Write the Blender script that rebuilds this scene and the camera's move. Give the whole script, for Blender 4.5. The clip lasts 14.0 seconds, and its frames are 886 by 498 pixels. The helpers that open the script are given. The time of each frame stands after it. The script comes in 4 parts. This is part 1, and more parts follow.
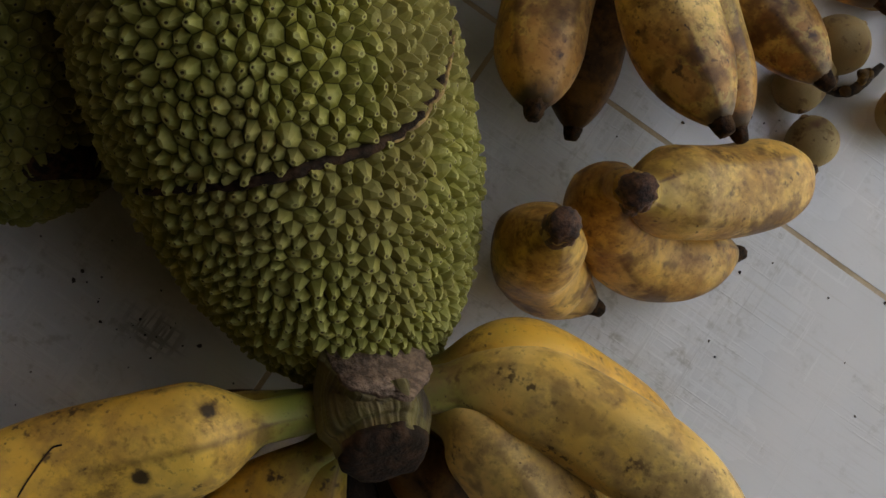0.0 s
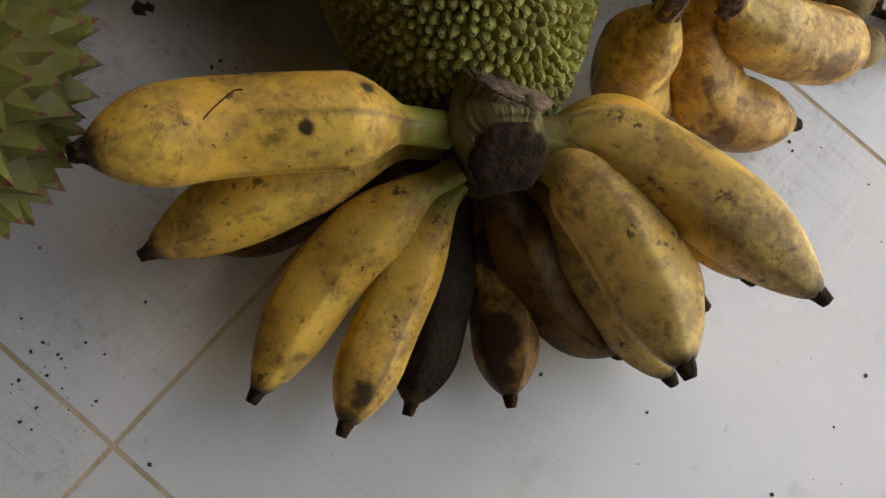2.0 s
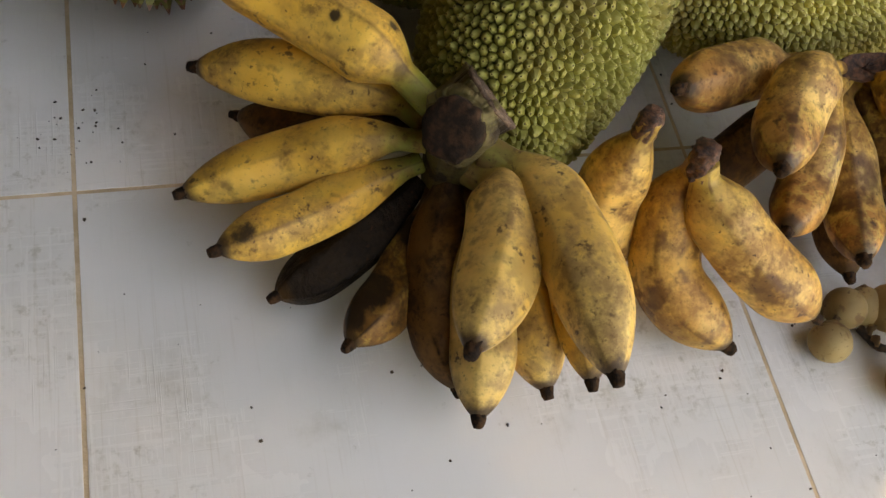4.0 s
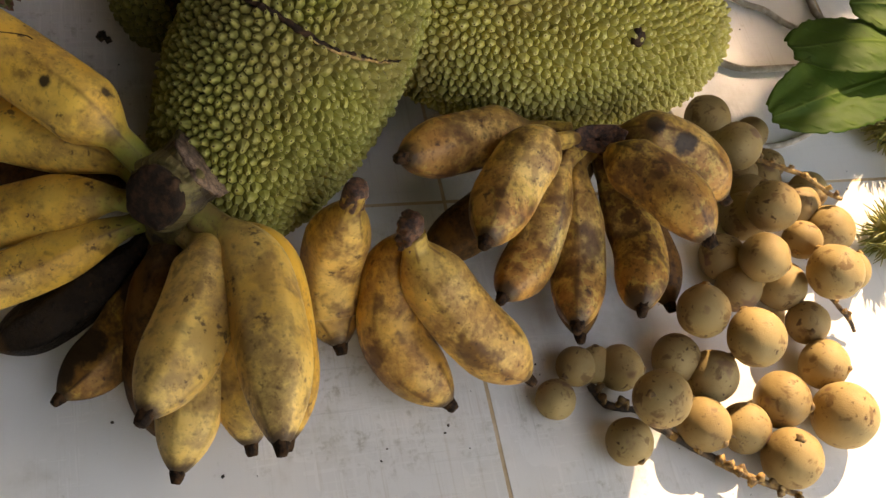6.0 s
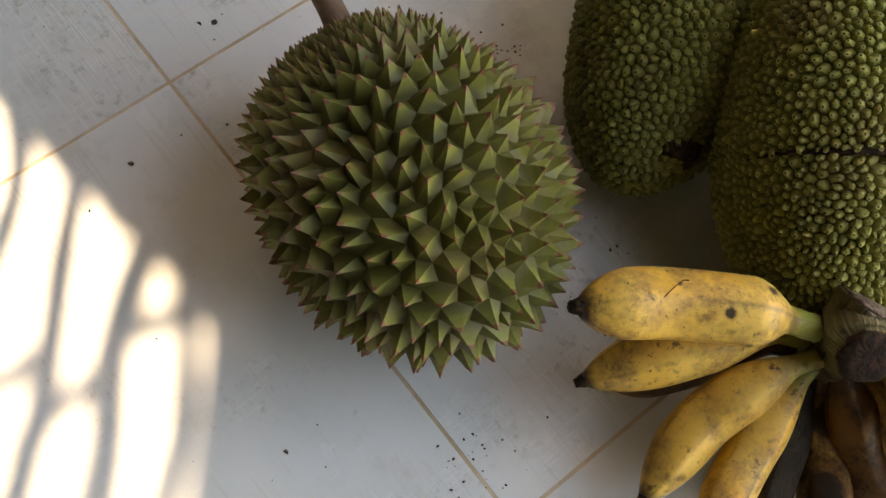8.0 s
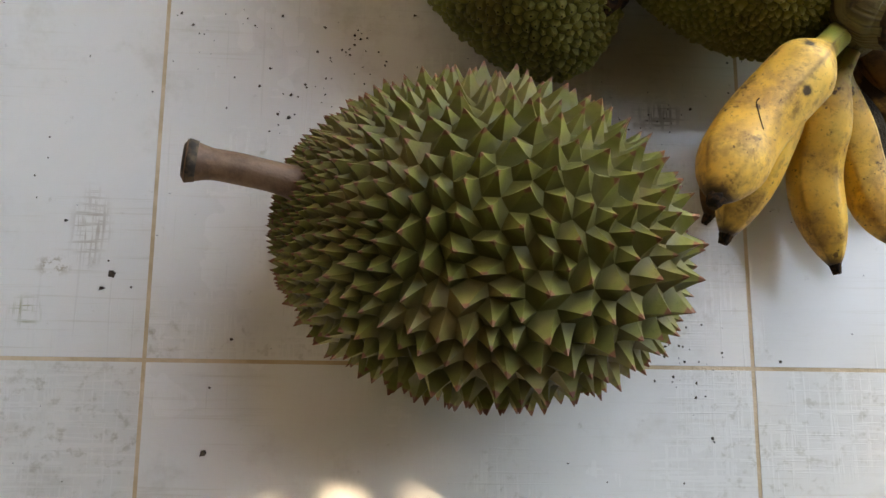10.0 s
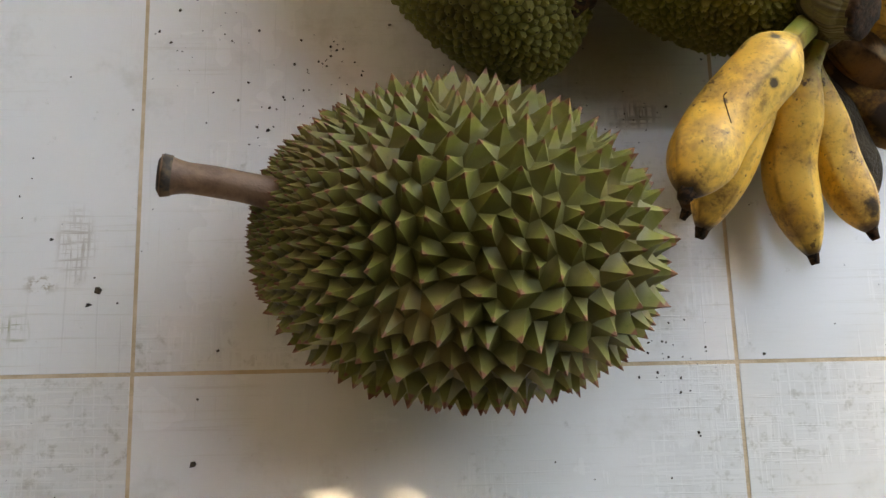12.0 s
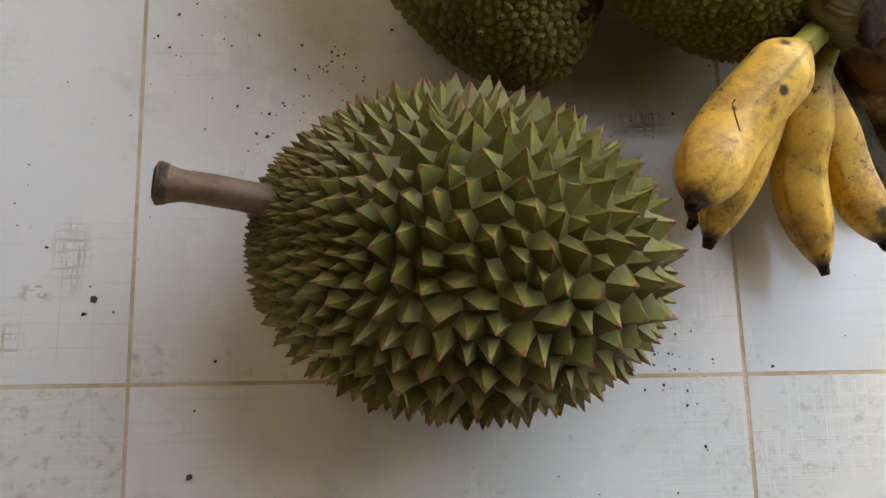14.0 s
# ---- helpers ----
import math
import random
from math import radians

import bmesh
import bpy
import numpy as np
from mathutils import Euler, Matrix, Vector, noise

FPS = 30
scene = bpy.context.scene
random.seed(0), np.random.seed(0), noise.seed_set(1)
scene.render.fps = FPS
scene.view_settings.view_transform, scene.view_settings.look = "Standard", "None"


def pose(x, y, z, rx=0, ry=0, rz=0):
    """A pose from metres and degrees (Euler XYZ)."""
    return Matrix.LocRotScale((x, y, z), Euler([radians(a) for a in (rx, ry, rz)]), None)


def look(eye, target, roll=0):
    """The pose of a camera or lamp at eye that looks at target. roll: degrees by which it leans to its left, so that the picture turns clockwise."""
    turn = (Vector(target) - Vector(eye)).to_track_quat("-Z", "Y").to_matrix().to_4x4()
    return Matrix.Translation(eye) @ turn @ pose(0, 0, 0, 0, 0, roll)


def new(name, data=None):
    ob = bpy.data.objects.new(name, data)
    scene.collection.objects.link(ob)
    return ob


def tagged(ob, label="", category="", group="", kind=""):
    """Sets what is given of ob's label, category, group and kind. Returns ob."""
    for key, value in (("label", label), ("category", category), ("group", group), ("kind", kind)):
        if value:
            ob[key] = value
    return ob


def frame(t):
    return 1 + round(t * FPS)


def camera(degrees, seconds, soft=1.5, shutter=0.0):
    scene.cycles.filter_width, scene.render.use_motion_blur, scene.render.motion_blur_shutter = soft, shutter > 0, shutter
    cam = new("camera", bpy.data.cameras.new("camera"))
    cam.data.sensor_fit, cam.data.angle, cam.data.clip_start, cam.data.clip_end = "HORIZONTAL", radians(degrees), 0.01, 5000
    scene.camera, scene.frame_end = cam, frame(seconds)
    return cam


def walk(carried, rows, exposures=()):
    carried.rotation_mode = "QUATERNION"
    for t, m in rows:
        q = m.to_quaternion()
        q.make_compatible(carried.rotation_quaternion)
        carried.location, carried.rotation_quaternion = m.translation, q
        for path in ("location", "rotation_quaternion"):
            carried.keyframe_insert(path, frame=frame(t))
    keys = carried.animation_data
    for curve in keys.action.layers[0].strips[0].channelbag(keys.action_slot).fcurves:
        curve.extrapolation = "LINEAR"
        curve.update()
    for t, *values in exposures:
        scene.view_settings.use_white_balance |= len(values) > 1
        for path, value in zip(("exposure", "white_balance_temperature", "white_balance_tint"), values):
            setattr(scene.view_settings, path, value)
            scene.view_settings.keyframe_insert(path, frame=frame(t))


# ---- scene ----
cam = camera(48.8, 14.0)
PATH = [
    (0, (0.013, 0.225, 0.482), (0.107, 0.484, -1.498), 54.5),
    (0.5, (0.003, 0.171, 0.526), (0.173, 0.392, -1.455), 77.2),
    (1, (0.027, 0.137, 0.55), (0.154, 0.411, -1.427), 63.7),
    (1.5, (0.04, 0.096, 0.529), (0.018, 0.556, -1.417), 35.3),
    (2, (0.073, 0.04, 0.498), (0.006, 0.592, -1.423), 34.5),
    (4.3, (0.349, 0.064, 0.52), (-0.599, 0.559, -1.17), 20.7),
    (4.5, (0.351, 0.069, 0.523), (-0.588, 0.575, -1.169), 21.8),
    (5, (0.368, 0.092, 0.532), (-0.583, 0.628, -1.144), 23.0),
    (5.5, (0.336, 0.142, 0.563), (-0.555, 0.753, -1.12), 26.9),
    (6, (0.334, 0.189, 0.583), (-0.531, 0.78, -1.121), 26.3),
    (6.5, (0.348, 0.146, 0.604), (-0.471, 0.742, -1.121), 24.8),
    (7, (0.272, 0.007, 0.627), (-0.403, 0.678, -1.132), 25.7),
    (7.5, (0.129, -0.111, 0.658), (-0.414, 0.556, -1.148), 21.9),
    (8, (-0.003, -0.106, 0.641), (-0.499, 0.433, -1.22), 9.6),
    (8.2, (-0.037, -0.077, 0.623), (-0.466, 0.376, -1.278), 3.5),
    (10.3, (-0.265, -0.06, 0.639), (-0.087, 0.356, -1.31), 22.4),
    (10.5, (-0.263, -0.063, 0.638), (-0.087, 0.357, -1.309), 22.3),
    (11, (-0.261, -0.061, 0.642), (-0.093, 0.365, -1.305), 20.8),
    (11.5, (-0.251, -0.063, 0.642), (-0.1, 0.378, -1.303), 18.2),
    (12, (-0.239, -0.065, 0.645), (-0.11, 0.374, -1.302), 15.2),
    (12.5, (-0.229, -0.06, 0.643), (-0.101, 0.367, -1.307), 14.7),
    (13, (-0.225, -0.056, 0.623), (-0.08, 0.36, -1.328), 16.5),
    (13.5, (-0.23, -0.059, 0.629), (-0.105, 0.366, -1.322), 14.7),
    (14, (-0.237, -0.059, 0.634), (-0.116, 0.388, -1.311), 14.2),
]
EXPOSURES = [(0, 2.6, 11500, 17), (0.5, 3.44, 11900, 18), (1, 3.0, 11900, 18), (1.5, 2.86, 11900, 18), (2, 3.24, 12000, 17), (4.5, 3.5, 12300, 20), (5, 3.42, 12300, 20), (5.5, 3.14, 12500, 21), (6, 3.02, 12300, 20), (6.5, 2.99, 12400, 20), (7, 2.67, 12100, 20), (7.5, 3.72, 11600, 19), (8, 3.96, 11000, 16), (10.5, 4.3, 11200, 15), (13, 4.3, 11500, 15), (14, 4.24, 11500, 16)]
walk(cam, [(t, look(eye, target, roll)) for t, eye, target, roll in PATH], EXPOSURES)

# ---- world, sun and openings' light ----
SUN_AZ, SUN_EL = math.atan2(0.65, -0.76), radians(42)
to_sun = Vector((math.cos(SUN_EL) * math.cos(SUN_AZ), math.cos(SUN_EL) * math.sin(SUN_AZ), math.sin(SUN_EL)))
world = bpy.data.worlds.new("sky")
scene.world = world
world.use_nodes = True
wt = world.node_tree
sky = wt.nodes.new("ShaderNodeTexSky")
sky.sky_type, sky.sun_disc, sky.sun_elevation, sky.sun_rotation = "NISHITA", False, SUN_EL, math.pi / 2 - SUN_AZ
wt.links.new(sky.outputs[0], wt.nodes["Background"].inputs[0])
wt.nodes["Background"].inputs[1].default_value = 0.14
sun = new("sun", bpy.data.lights.new("sun", "SUN"))
sun.data.energy, sun.data.angle, sun.data.color = 1.3, radians(0.5), (1.0, 0.99, 0.96)
sun.matrix_world = look(to_sun * 20, (0, 0, 0))


# ---- materials ----
class Mat:
    """A small helper for node materials."""

    def __init__(self, name, rough=0.5, coat=0.0, spec=0.5, sub=0.0):
        self.m = bpy.data.materials.new(name)
        self.m.use_nodes = True
        self.t = self.m.node_tree
        self.b = self.t.nodes["Principled BSDF"]
        self.b.inputs["Roughness"].default_value = rough
        self.b.inputs["Coat Weight"].default_value = coat
        self.b.inputs["Specular IOR Level"].default_value = spec
        if sub:
            self.b.inputs["Subsurface Weight"].default_value = sub
            self.b.inputs["Subsurface Radius"].default_value = (0.006, 0.004, 0.0015)
            self.b.inputs["Subsurface Scale"].default_value = 1.0
        self.co = self.t.nodes.new("ShaderNodeTexCoord").outputs["Object"]
        self.rnd = self.t.nodes.new("ShaderNodeObjectInfo").outputs["Random"]
        mp = self.t.nodes.new("ShaderNodeVectorMath")
        mp.operation = "MULTIPLY_ADD"
        cx = self.t.nodes.new("ShaderNodeCombineXYZ")
        for i in range(3):
            self.t.links.new(self.rnd, cx.inputs[i])
        self.t.links.new(cx.outputs[0], mp.inputs[0])
        mp.inputs[1].default_value = (7.3, 3.1, 5.7)
        self.t.links.new(self.co, mp.inputs[2])
        self.shifted = mp.outputs[0]

    def put(self, value, socket):
        if isinstance(value, bpy.types.NodeSocket):
            self.t.links.new(value, socket)
        elif isinstance(value, tuple) and len(value) == 3 and socket.type == "RGBA":
            socket.default_value = (*value, 1)
        else:
            socket.default_value = value

    def noise(self, scale, detail=4, rough=0.55, vec=None, stretch=None, distort=0.0):
        n = self.t.nodes.new("ShaderNodeTexNoise")
        v = vec or self.shifted
        if stretch:
            mp = self.t.nodes.new("ShaderNodeMapping")
            mp.inputs["Scale"].default_value = stretch
            self.t.links.new(v, mp.inputs[0])
            v = mp.outputs[0]
        self.t.links.new(v, n.inputs["Vector"])
        n.inputs["Scale"].default_value, n.inputs["Detail"].default_value = scale, detail
        n.inputs["Roughness"].default_value, n.inputs["Distortion"].default_value = rough, distort
        return n.outputs["Fac"]

    def attr(self, name):
        n = self.t.nodes.new("ShaderNodeAttribute")
        n.attribute_name = name
        return n.outputs["Fac"]

    def ramp(self, fac, lo, hi, a=0.0, b=1.0):
        n = self.t.nodes.new("ShaderNodeMapRange")
        n.interpolation_type = "SMOOTHSTEP"
        self.put(fac, n.inputs[0])
        n.inputs[1].default_value, n.inputs[2].default_value = lo, hi
        n.inputs[3].default_value, n.inputs[4].default_value = a, b
        return n.outputs[0]

    def math(self, op, a, b=0.0):
        n = self.t.nodes.new("ShaderNodeMath")
        n.operation = op
        self.put(a, n.inputs[0])
        self.put(b, n.inputs[1])
        return n.outputs[0]

    def mix(self, fac, a, b):
        n = self.t.nodes.new("ShaderNodeMix")
        n.data_type = "RGBA"
        self.put(fac, n.inputs[0])
        self.put(a, n.inputs[6])
        self.put(b, n.inputs[7])
        return n.outputs[2]

    def bump(self, height, strength=0.3, dist=0.001):
        n = self.t.nodes.new("ShaderNodeBump")
        n.inputs["Strength"].default_value, n.inputs["Distance"].default_value = strength, dist
        self.t.links.new(height, n.inputs["Height"])
        self.t.links.new(n.outputs[0], self.b.inputs["Normal"])

    def color(self, c):
        self.put(c, self.b.inputs["Base Color"])
        return self

    def rough(self, r):
        self.put(r, self.b.inputs["Roughness"])
        return self


def banana_mat(name, young, ripe, bruise, spots, mottle, grime, net=0.0, spec=0.34, blotch=0.0):
    """Peel: ripe colour with clouds of stipple, bruises along the ridges, freckles and a green neck."""
    k = Mat(name, 0.42, 0.0, spec, 0.06)
    dark = tuple(v * f for v, f in zip(bruise, (0.34, 0.28, 0.22)))
    big, mid, fine = k.noise(24, 3), k.noise(85, 6, 0.65, distort=0.3), k.noise(420, 3, 0.6)
    stip = k.noise(210, 4, 0.7)
    c = k.mix(k.ramp(big, 0.3, 0.7), ripe, tuple(v * f for v, f in zip(ripe, (0.84, 0.72, 0.50))))
    c = k.mix(k.ramp(k.attr("along"), 0.24, 0.07), c, young)
    # soft brown clouds, grainy inside
    zone = k.ramp(k.noise(26, 4, 0.6), 0.52 - 0.18 * mottle, 0.68 - 0.14 * mottle)
    grain = k.ramp(k.math("ADD", k.math("MULTIPLY", mid, 0.6), k.math("MULTIPLY", stip, 0.4)), 0.34, 0.58)
    c = k.mix(k.math("MULTIPLY", k.math("MULTIPLY", zone, grain), 0.6 + 0.3 * mottle), c, bruise)
    c = k.mix(k.math("MULTIPLY", k.math("MULTIPLY", zone, k.ramp(k.noise(150, 5, 0.7), 0.52, 0.66)), 0.6), c, dark)
    if net:
        cell = k.ramp(k.noise(72, 5, 0.68, distort=0.25), 0.43, 0.57)
        c = k.mix(k.math("MULTIPLY", cell, 0.66 * net), c, bruise)
        low = k.ramp(k.math("ADD", k.attr("along"), k.math("MULTIPLY", big, 0.5)), 0.80, 1.12)
        c = k.mix(k.math("MULTIPLY", low, 0.7 * net), c, (0.48, 0.20, 0.045))
        line = k.math("MULTIPLY", k.ramp(k.math("ABSOLUTE", k.math("SUBTRACT", k.noise(60, 4, 0.6, distort=0.2), 0.5)), 0.05, 0.01), k.ramp(k.noise(30, 2), 0.42, 0.58))
        c = k.mix(k.math("MULTIPLY", line, 0.6 * net), c, (0.66, 0.44, 0.11))
        c = k.mix(k.math("MULTIPLY", k.ramp(k.noise(260, 3, 0.6), 0.56, 0.66), 0.5 * net), c, dark)
        deep = k.ramp(k.math("ADD", k.noise(30, 3), k.math("MULTIPLY", mid, 0.25)), 0.66, 0.80)
        c = k.mix(k.math("MULTIPLY", deep, 0.85 * net), c, dark)
    sp = k.ramp(k.math("ADD", k.noise(62, 3, 0.5), k.math("MULTIPLY", stip, 0.12)), 0.70 - 0.04 * mottle, 0.84 - 0.06 * mottle)
    c = k.mix(k.math("MULTIPLY", sp, 0.6), c, dark)
    if blotch:
        b = k.ramp(k.math("ADD", k.noise(44, 3, 0.5), k.math("MULTIPLY", stip, 0.14)), 0.62, 0.74)
        c = k.mix(k.math("MULTIPLY", b, blotch), c, (0.115, 0.046, 0.014))
    # worn dark lines on the angles of the fruit
    edge = k.math("MULTIPLY", k.ramp(k.attr("ridge"), 0.66, 1.0), k.ramp(k.noise(30, 5, 0.7), 0.44, 0.60))
    c = k.mix(k.math("MULTIPLY", edge, grime), c, dark)
    frk = k.math("MULTIPLY", k.ramp(k.noise(150, 3, 0.6), 0.61, 0.68), k.ramp(k.noise(40, 2), 0.56 - 0.1 * spots, 0.62))
    c = k.mix(k.math("MULTIPLY", frk, 0.8), c, (0.06, 0.026, 0.010))
    c = k.mix(k.math("MULTIPLY", k.ramp(fine, 0.58, 0.70), 0.35), c, tuple(v * 0.5 for v in bruise))
    spk = k.math("MULTIPLY", k.ramp(k.noise(330, 2, 0.5), 0.675, 0.72), k.ramp(k.noise(34, 3), 0.50 - 0.06 * spots, 0.62))
    c = k.mix(k.math("MULTIPLY", spk, 0.85), c, (0.05, 0.022, 0.009))
    bru = k.math("ADD", k.attr("bruise"), k.math("MULTIPLY", k.math("SUBTRACT", k.noise(75, 5, 0.7), 0.5), 1.3))
    c = k.mix(k.math("MULTIPLY", k.ramp(bru, 0.15, 0.70), 0.55), c, tuple(v * 0.6 for v in bruise))
    c = k.mix(k.math("MULTIPLY", k.ramp(bru, 0.48, 0.80), 0.9), c, (0.022, 0.013, 0.008))
    c = k.mix(k.ramp(k.math("ADD", k.attr("along"), k.math("MULTIPLY", mid, 0.08)), 0.975, 1.035), c, (0.07, 0.036, 0.014))
    k.color(c).rough(k.ramp(mid, 0.3, 0.7, 0.40, 0.58))
    k.bump(k.math("ADD", k.math("MULTIPLY", fine, 0.4), mid), 0.4 if ripe[0] > 0.1 else 1.0, 0.0007 if ripe[0] > 0.1 else 0.0025)
    return k.m


YELLOW = banana_mat("banana_peel_yellow", (0.26, 0.28, 0.05), (0.85, 0.510, 0.108), (0.34, 0.175, 0.048), 1.2, 0.68, 0.55)
DULL = banana_mat("banana_peel_dull", (0.27, 0.25, 0.06), (0.83, 0.555, 0.178), (0.33, 0.190, 0.068), 1.2, 0.88, 0.6, 0.0, 0.34, 0.4)
PAIRED = banana_mat("banana_peel_bruised", (0.44, 0.28, 0.06), (0.87, 0.545, 0.160), (0.26, 0.110, 0.034), 1.0, 0.62, 0.9, 0.4, 0.34, 0.8)
SPOTTED = banana_mat("banana_peel_spotted", (0.48, 0.30, 0.06), (0.88, 0.580, 0.205), (0.25, 0.108, 0.036), 1.4, 0.7, 0.9, 1.0, 0.36, 0.7)
GOLDEN = banana_mat("banana_peel_half_brown", (0.10, 0.055, 0.02), (0.40, 0.22, 0.05), (0.11, 0.052, 0.02), 0.9, 1.2, 1.0, 0.5, 0.2)
DARKSPOT = banana_mat("banana_peel_dark_spotted", (0.48, 0.30, 0.06), (0.74, 0.45, 0.13), (0.165, 0.070, 0.025), 1.5, 1.0, 0.9, 1.0, 0.36, 0.9)
BROWN = banana_mat("banana_peel_brown", (0.14, 0.075, 0.026), (0.21, 0.10, 0.032), (0.060, 0.030, 0.014), 0.6, 1.0, 1.0, 0.0, 0.12)
BLACK = banana_mat("banana_peel_black", (0.030, 0.018, 0.010), (0.026, 0.017, 0.011), (0.014, 0.009, 0.006), 0.3, 0.8, 1.0, 0.0, 0.08)

k = Mat("dry_fibre", 0.8)
k.color(k.mix(k.ramp(k.noise(260, 5, 0.65), 0.35, 0.7), (0.030, 0.014, 0.009), (0.17, 0.070, 0.036)))
k.bump(k.noise(420, 4), 0.7, 0.0015)
FIBRE = k.m
k = Mat("blossom_end", 0.85, 0.0, 0.15)
k.color(k.mix(k.ramp(k.noise(260, 4), 0.4, 0.65), (0.014, 0.008, 0.005), (0.065, 0.030, 0.013)))
k.bump(k.noise(500, 4), 0.8, 0.001)
TIP = k.m
k = Mat("crown_skin", 0.62, 0.0, 0.3)
c = k.mix(k.ramp(k.noise(45, 5, 0.6), 0.4, 0.62), (0.135, 0.110, 0.034), (0.115, 0.078, 0.028))
c = k.mix(k.math("MULTIPLY", k.ramp(k.attr("ridge"), 0.50, 0.85), 0.55), c, (0.052, 0.034, 0.014))
c = k.mix(k.math("MULTIPLY", k.ramp(k.attr("ridge"), 0.38, 0.10), 0.5), c, (0.21, 0.155, 0.065))
c = k.mix(k.ramp(k.noise(32, 5, 0.7), 0.54, 0.66), c, (0.040, 0.024, 0.013))
k.color(c)
k.bump(k.math("ADD", k.noise(240, 5, 0.6), k.attr("ridge")), 0.8, 0.0012)
CROWN = k.m
k = Mat("cut_stalk", 0.75)
c = k.mix(k.ramp(k.noise(260, 5, 0.7), 0.4, 0.62), (0.085, 0.046, 0.028), (0.23, 0.135, 0.085))
k.color(c)
k.bump(k.noise(500, 4), 0.9, 0.0015)
CUT = k.m
k = Mat("dried_scar", 0.85, 0.0, 0.2)
k.color(k.mix(k.ramp(k.noise(160, 5, 0.6), 0.4, 0.66), (0.018, 0.010, 0.006), (0.060, 0.028, 0.014)))
k.bump(k.noise(500, 4), 0.8, 0.001)
SCAR = k.m


def bumpy_mat(name, valley_shade, flank, top, dot, patch, amount, dot_from=0.965, all_dots=0.75, rough=0.62, spec=0.15, crease=0.16):
    k = Mat(name, rough, 0.0, spec)
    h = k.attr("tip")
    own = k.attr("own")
    # creases between bumps darkened: shade painted into the rind colour
    c = k.mix(k.ramp(h, 0.0, crease), valley_shade, flank)
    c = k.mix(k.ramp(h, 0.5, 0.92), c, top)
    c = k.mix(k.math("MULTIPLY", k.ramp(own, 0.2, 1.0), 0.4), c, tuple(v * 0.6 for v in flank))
    c = k.mix(k.math("MULTIPLY", k.ramp(k.noise(16, 4, 0.6), 0.47, 0.68), amount), c, patch)
    d = k.math("MULTIPLY", k.ramp(h, dot_from, min(0.998, dot_from + 0.06)), k.ramp(k.math("ADD", own, k.noise(20, 3)), all_dots, all_dots + 0.4))
    c = k.mix(d, c, dot)
    c = k.mix(k.math("MULTIPLY", k.ramp(k.noise(330, 4, 0.6), 0.58, 0.7), 0.35), c, tuple(v * 0.45 for v in flank))
    k.color(c)
    k.bump(k.noise(900, 3, 0.6), 0.25, 0.0005)
    return k.m


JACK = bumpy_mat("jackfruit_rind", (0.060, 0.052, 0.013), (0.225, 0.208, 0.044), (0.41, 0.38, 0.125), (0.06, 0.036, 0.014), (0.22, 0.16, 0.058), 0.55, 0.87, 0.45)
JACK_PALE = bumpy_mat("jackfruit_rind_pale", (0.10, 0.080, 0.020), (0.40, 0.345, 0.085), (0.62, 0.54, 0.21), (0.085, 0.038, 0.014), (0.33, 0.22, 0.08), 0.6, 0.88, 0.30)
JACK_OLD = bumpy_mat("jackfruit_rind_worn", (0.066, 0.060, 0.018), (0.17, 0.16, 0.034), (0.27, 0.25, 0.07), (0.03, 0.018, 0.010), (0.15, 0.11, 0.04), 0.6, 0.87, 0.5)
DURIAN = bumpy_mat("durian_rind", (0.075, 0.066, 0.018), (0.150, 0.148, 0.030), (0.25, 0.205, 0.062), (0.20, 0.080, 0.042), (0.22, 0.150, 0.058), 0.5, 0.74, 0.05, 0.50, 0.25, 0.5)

k = Mat("durian_stalk", 0.6)
c = k.mix(k.ramp(k.noise(90, 5, 0.6), 0.35, 0.65), (0.105, 0.050, 0.026), (0.185, 0.098, 0.054))
k.color(c)
k.bump(k.noise(600, 4), 0.5, 0.0006)
STALK = k.m

k = Mat("langsat_skin", 0.62, 0.0, 0.22, 0.06)
c = k.mix(k.ramp(k.noise(40, 4, 0.6), 0.35, 0.68), (0.36, 0.245, 0.108), (0.23, 0.140, 0.056))
hue = k.mix(k.ramp(k.rnd, 0.0, 1.0), (0.28, 0.185, 0.076), (0.39, 0.275, 0.122))
c = k.mix(0.45, c, hue)
c = k.mix(k.math("MULTIPLY", k.ramp(k.noise(95, 4, 0.6, distort=0.4), 0.56, 0.66), 0.8), c, (0.15, 0.078, 0.032))
c = k.mix(k.math("MULTIPLY", k.ramp(k.noise(34, 3, 0.5), 0.64, 0.70), 0.7), c, (0.16, 0.070, 0.050))
frk = k.math("MULTIPLY", k.ramp(k.noise(300, 2, 0.5), 0.64, 0.70), k.ramp(k.noise(70, 2), 0.48, 0.60))
frk = k.math("MAXIMUM", frk, k.math("MULTIPLY", k.ramp(k.noise(130, 3, 0.6, distort=0.6), 0.64, 0.69), k.ramp(k.noise(38, 2), 0.50, 0.58)))
c = k.mix(k.math("MULTIPLY", frk, 0.9), c, (0.07, 0.032, 0.014))
k.color(c)
k.bump(k.math("ADD", k.noise(900, 3), k.noise(120, 3)), 0.3, 0.0006)
LANGSAT = k.m
k = Mat("langsat_twig", 0.75)
k.color(k.mix(k.ramp(k.noise(180, 4), 0.4, 0.65), (0.12, 0.065, 0.025), (0.42, 0.25, 0.085)))
k.bump(k.noise(500, 4), 0.7, 0.001)
TWIG = k.m
k = Mat("dark_twig", 0.8)
k.color(k.mix(k.ramp(k.noise(180, 4), 0.4, 0.65), (0.022, 0.015, 0.010), (0.10, 0.06, 0.03)))
DARK = k.m
k = Mat("vine_bark", 0.7)
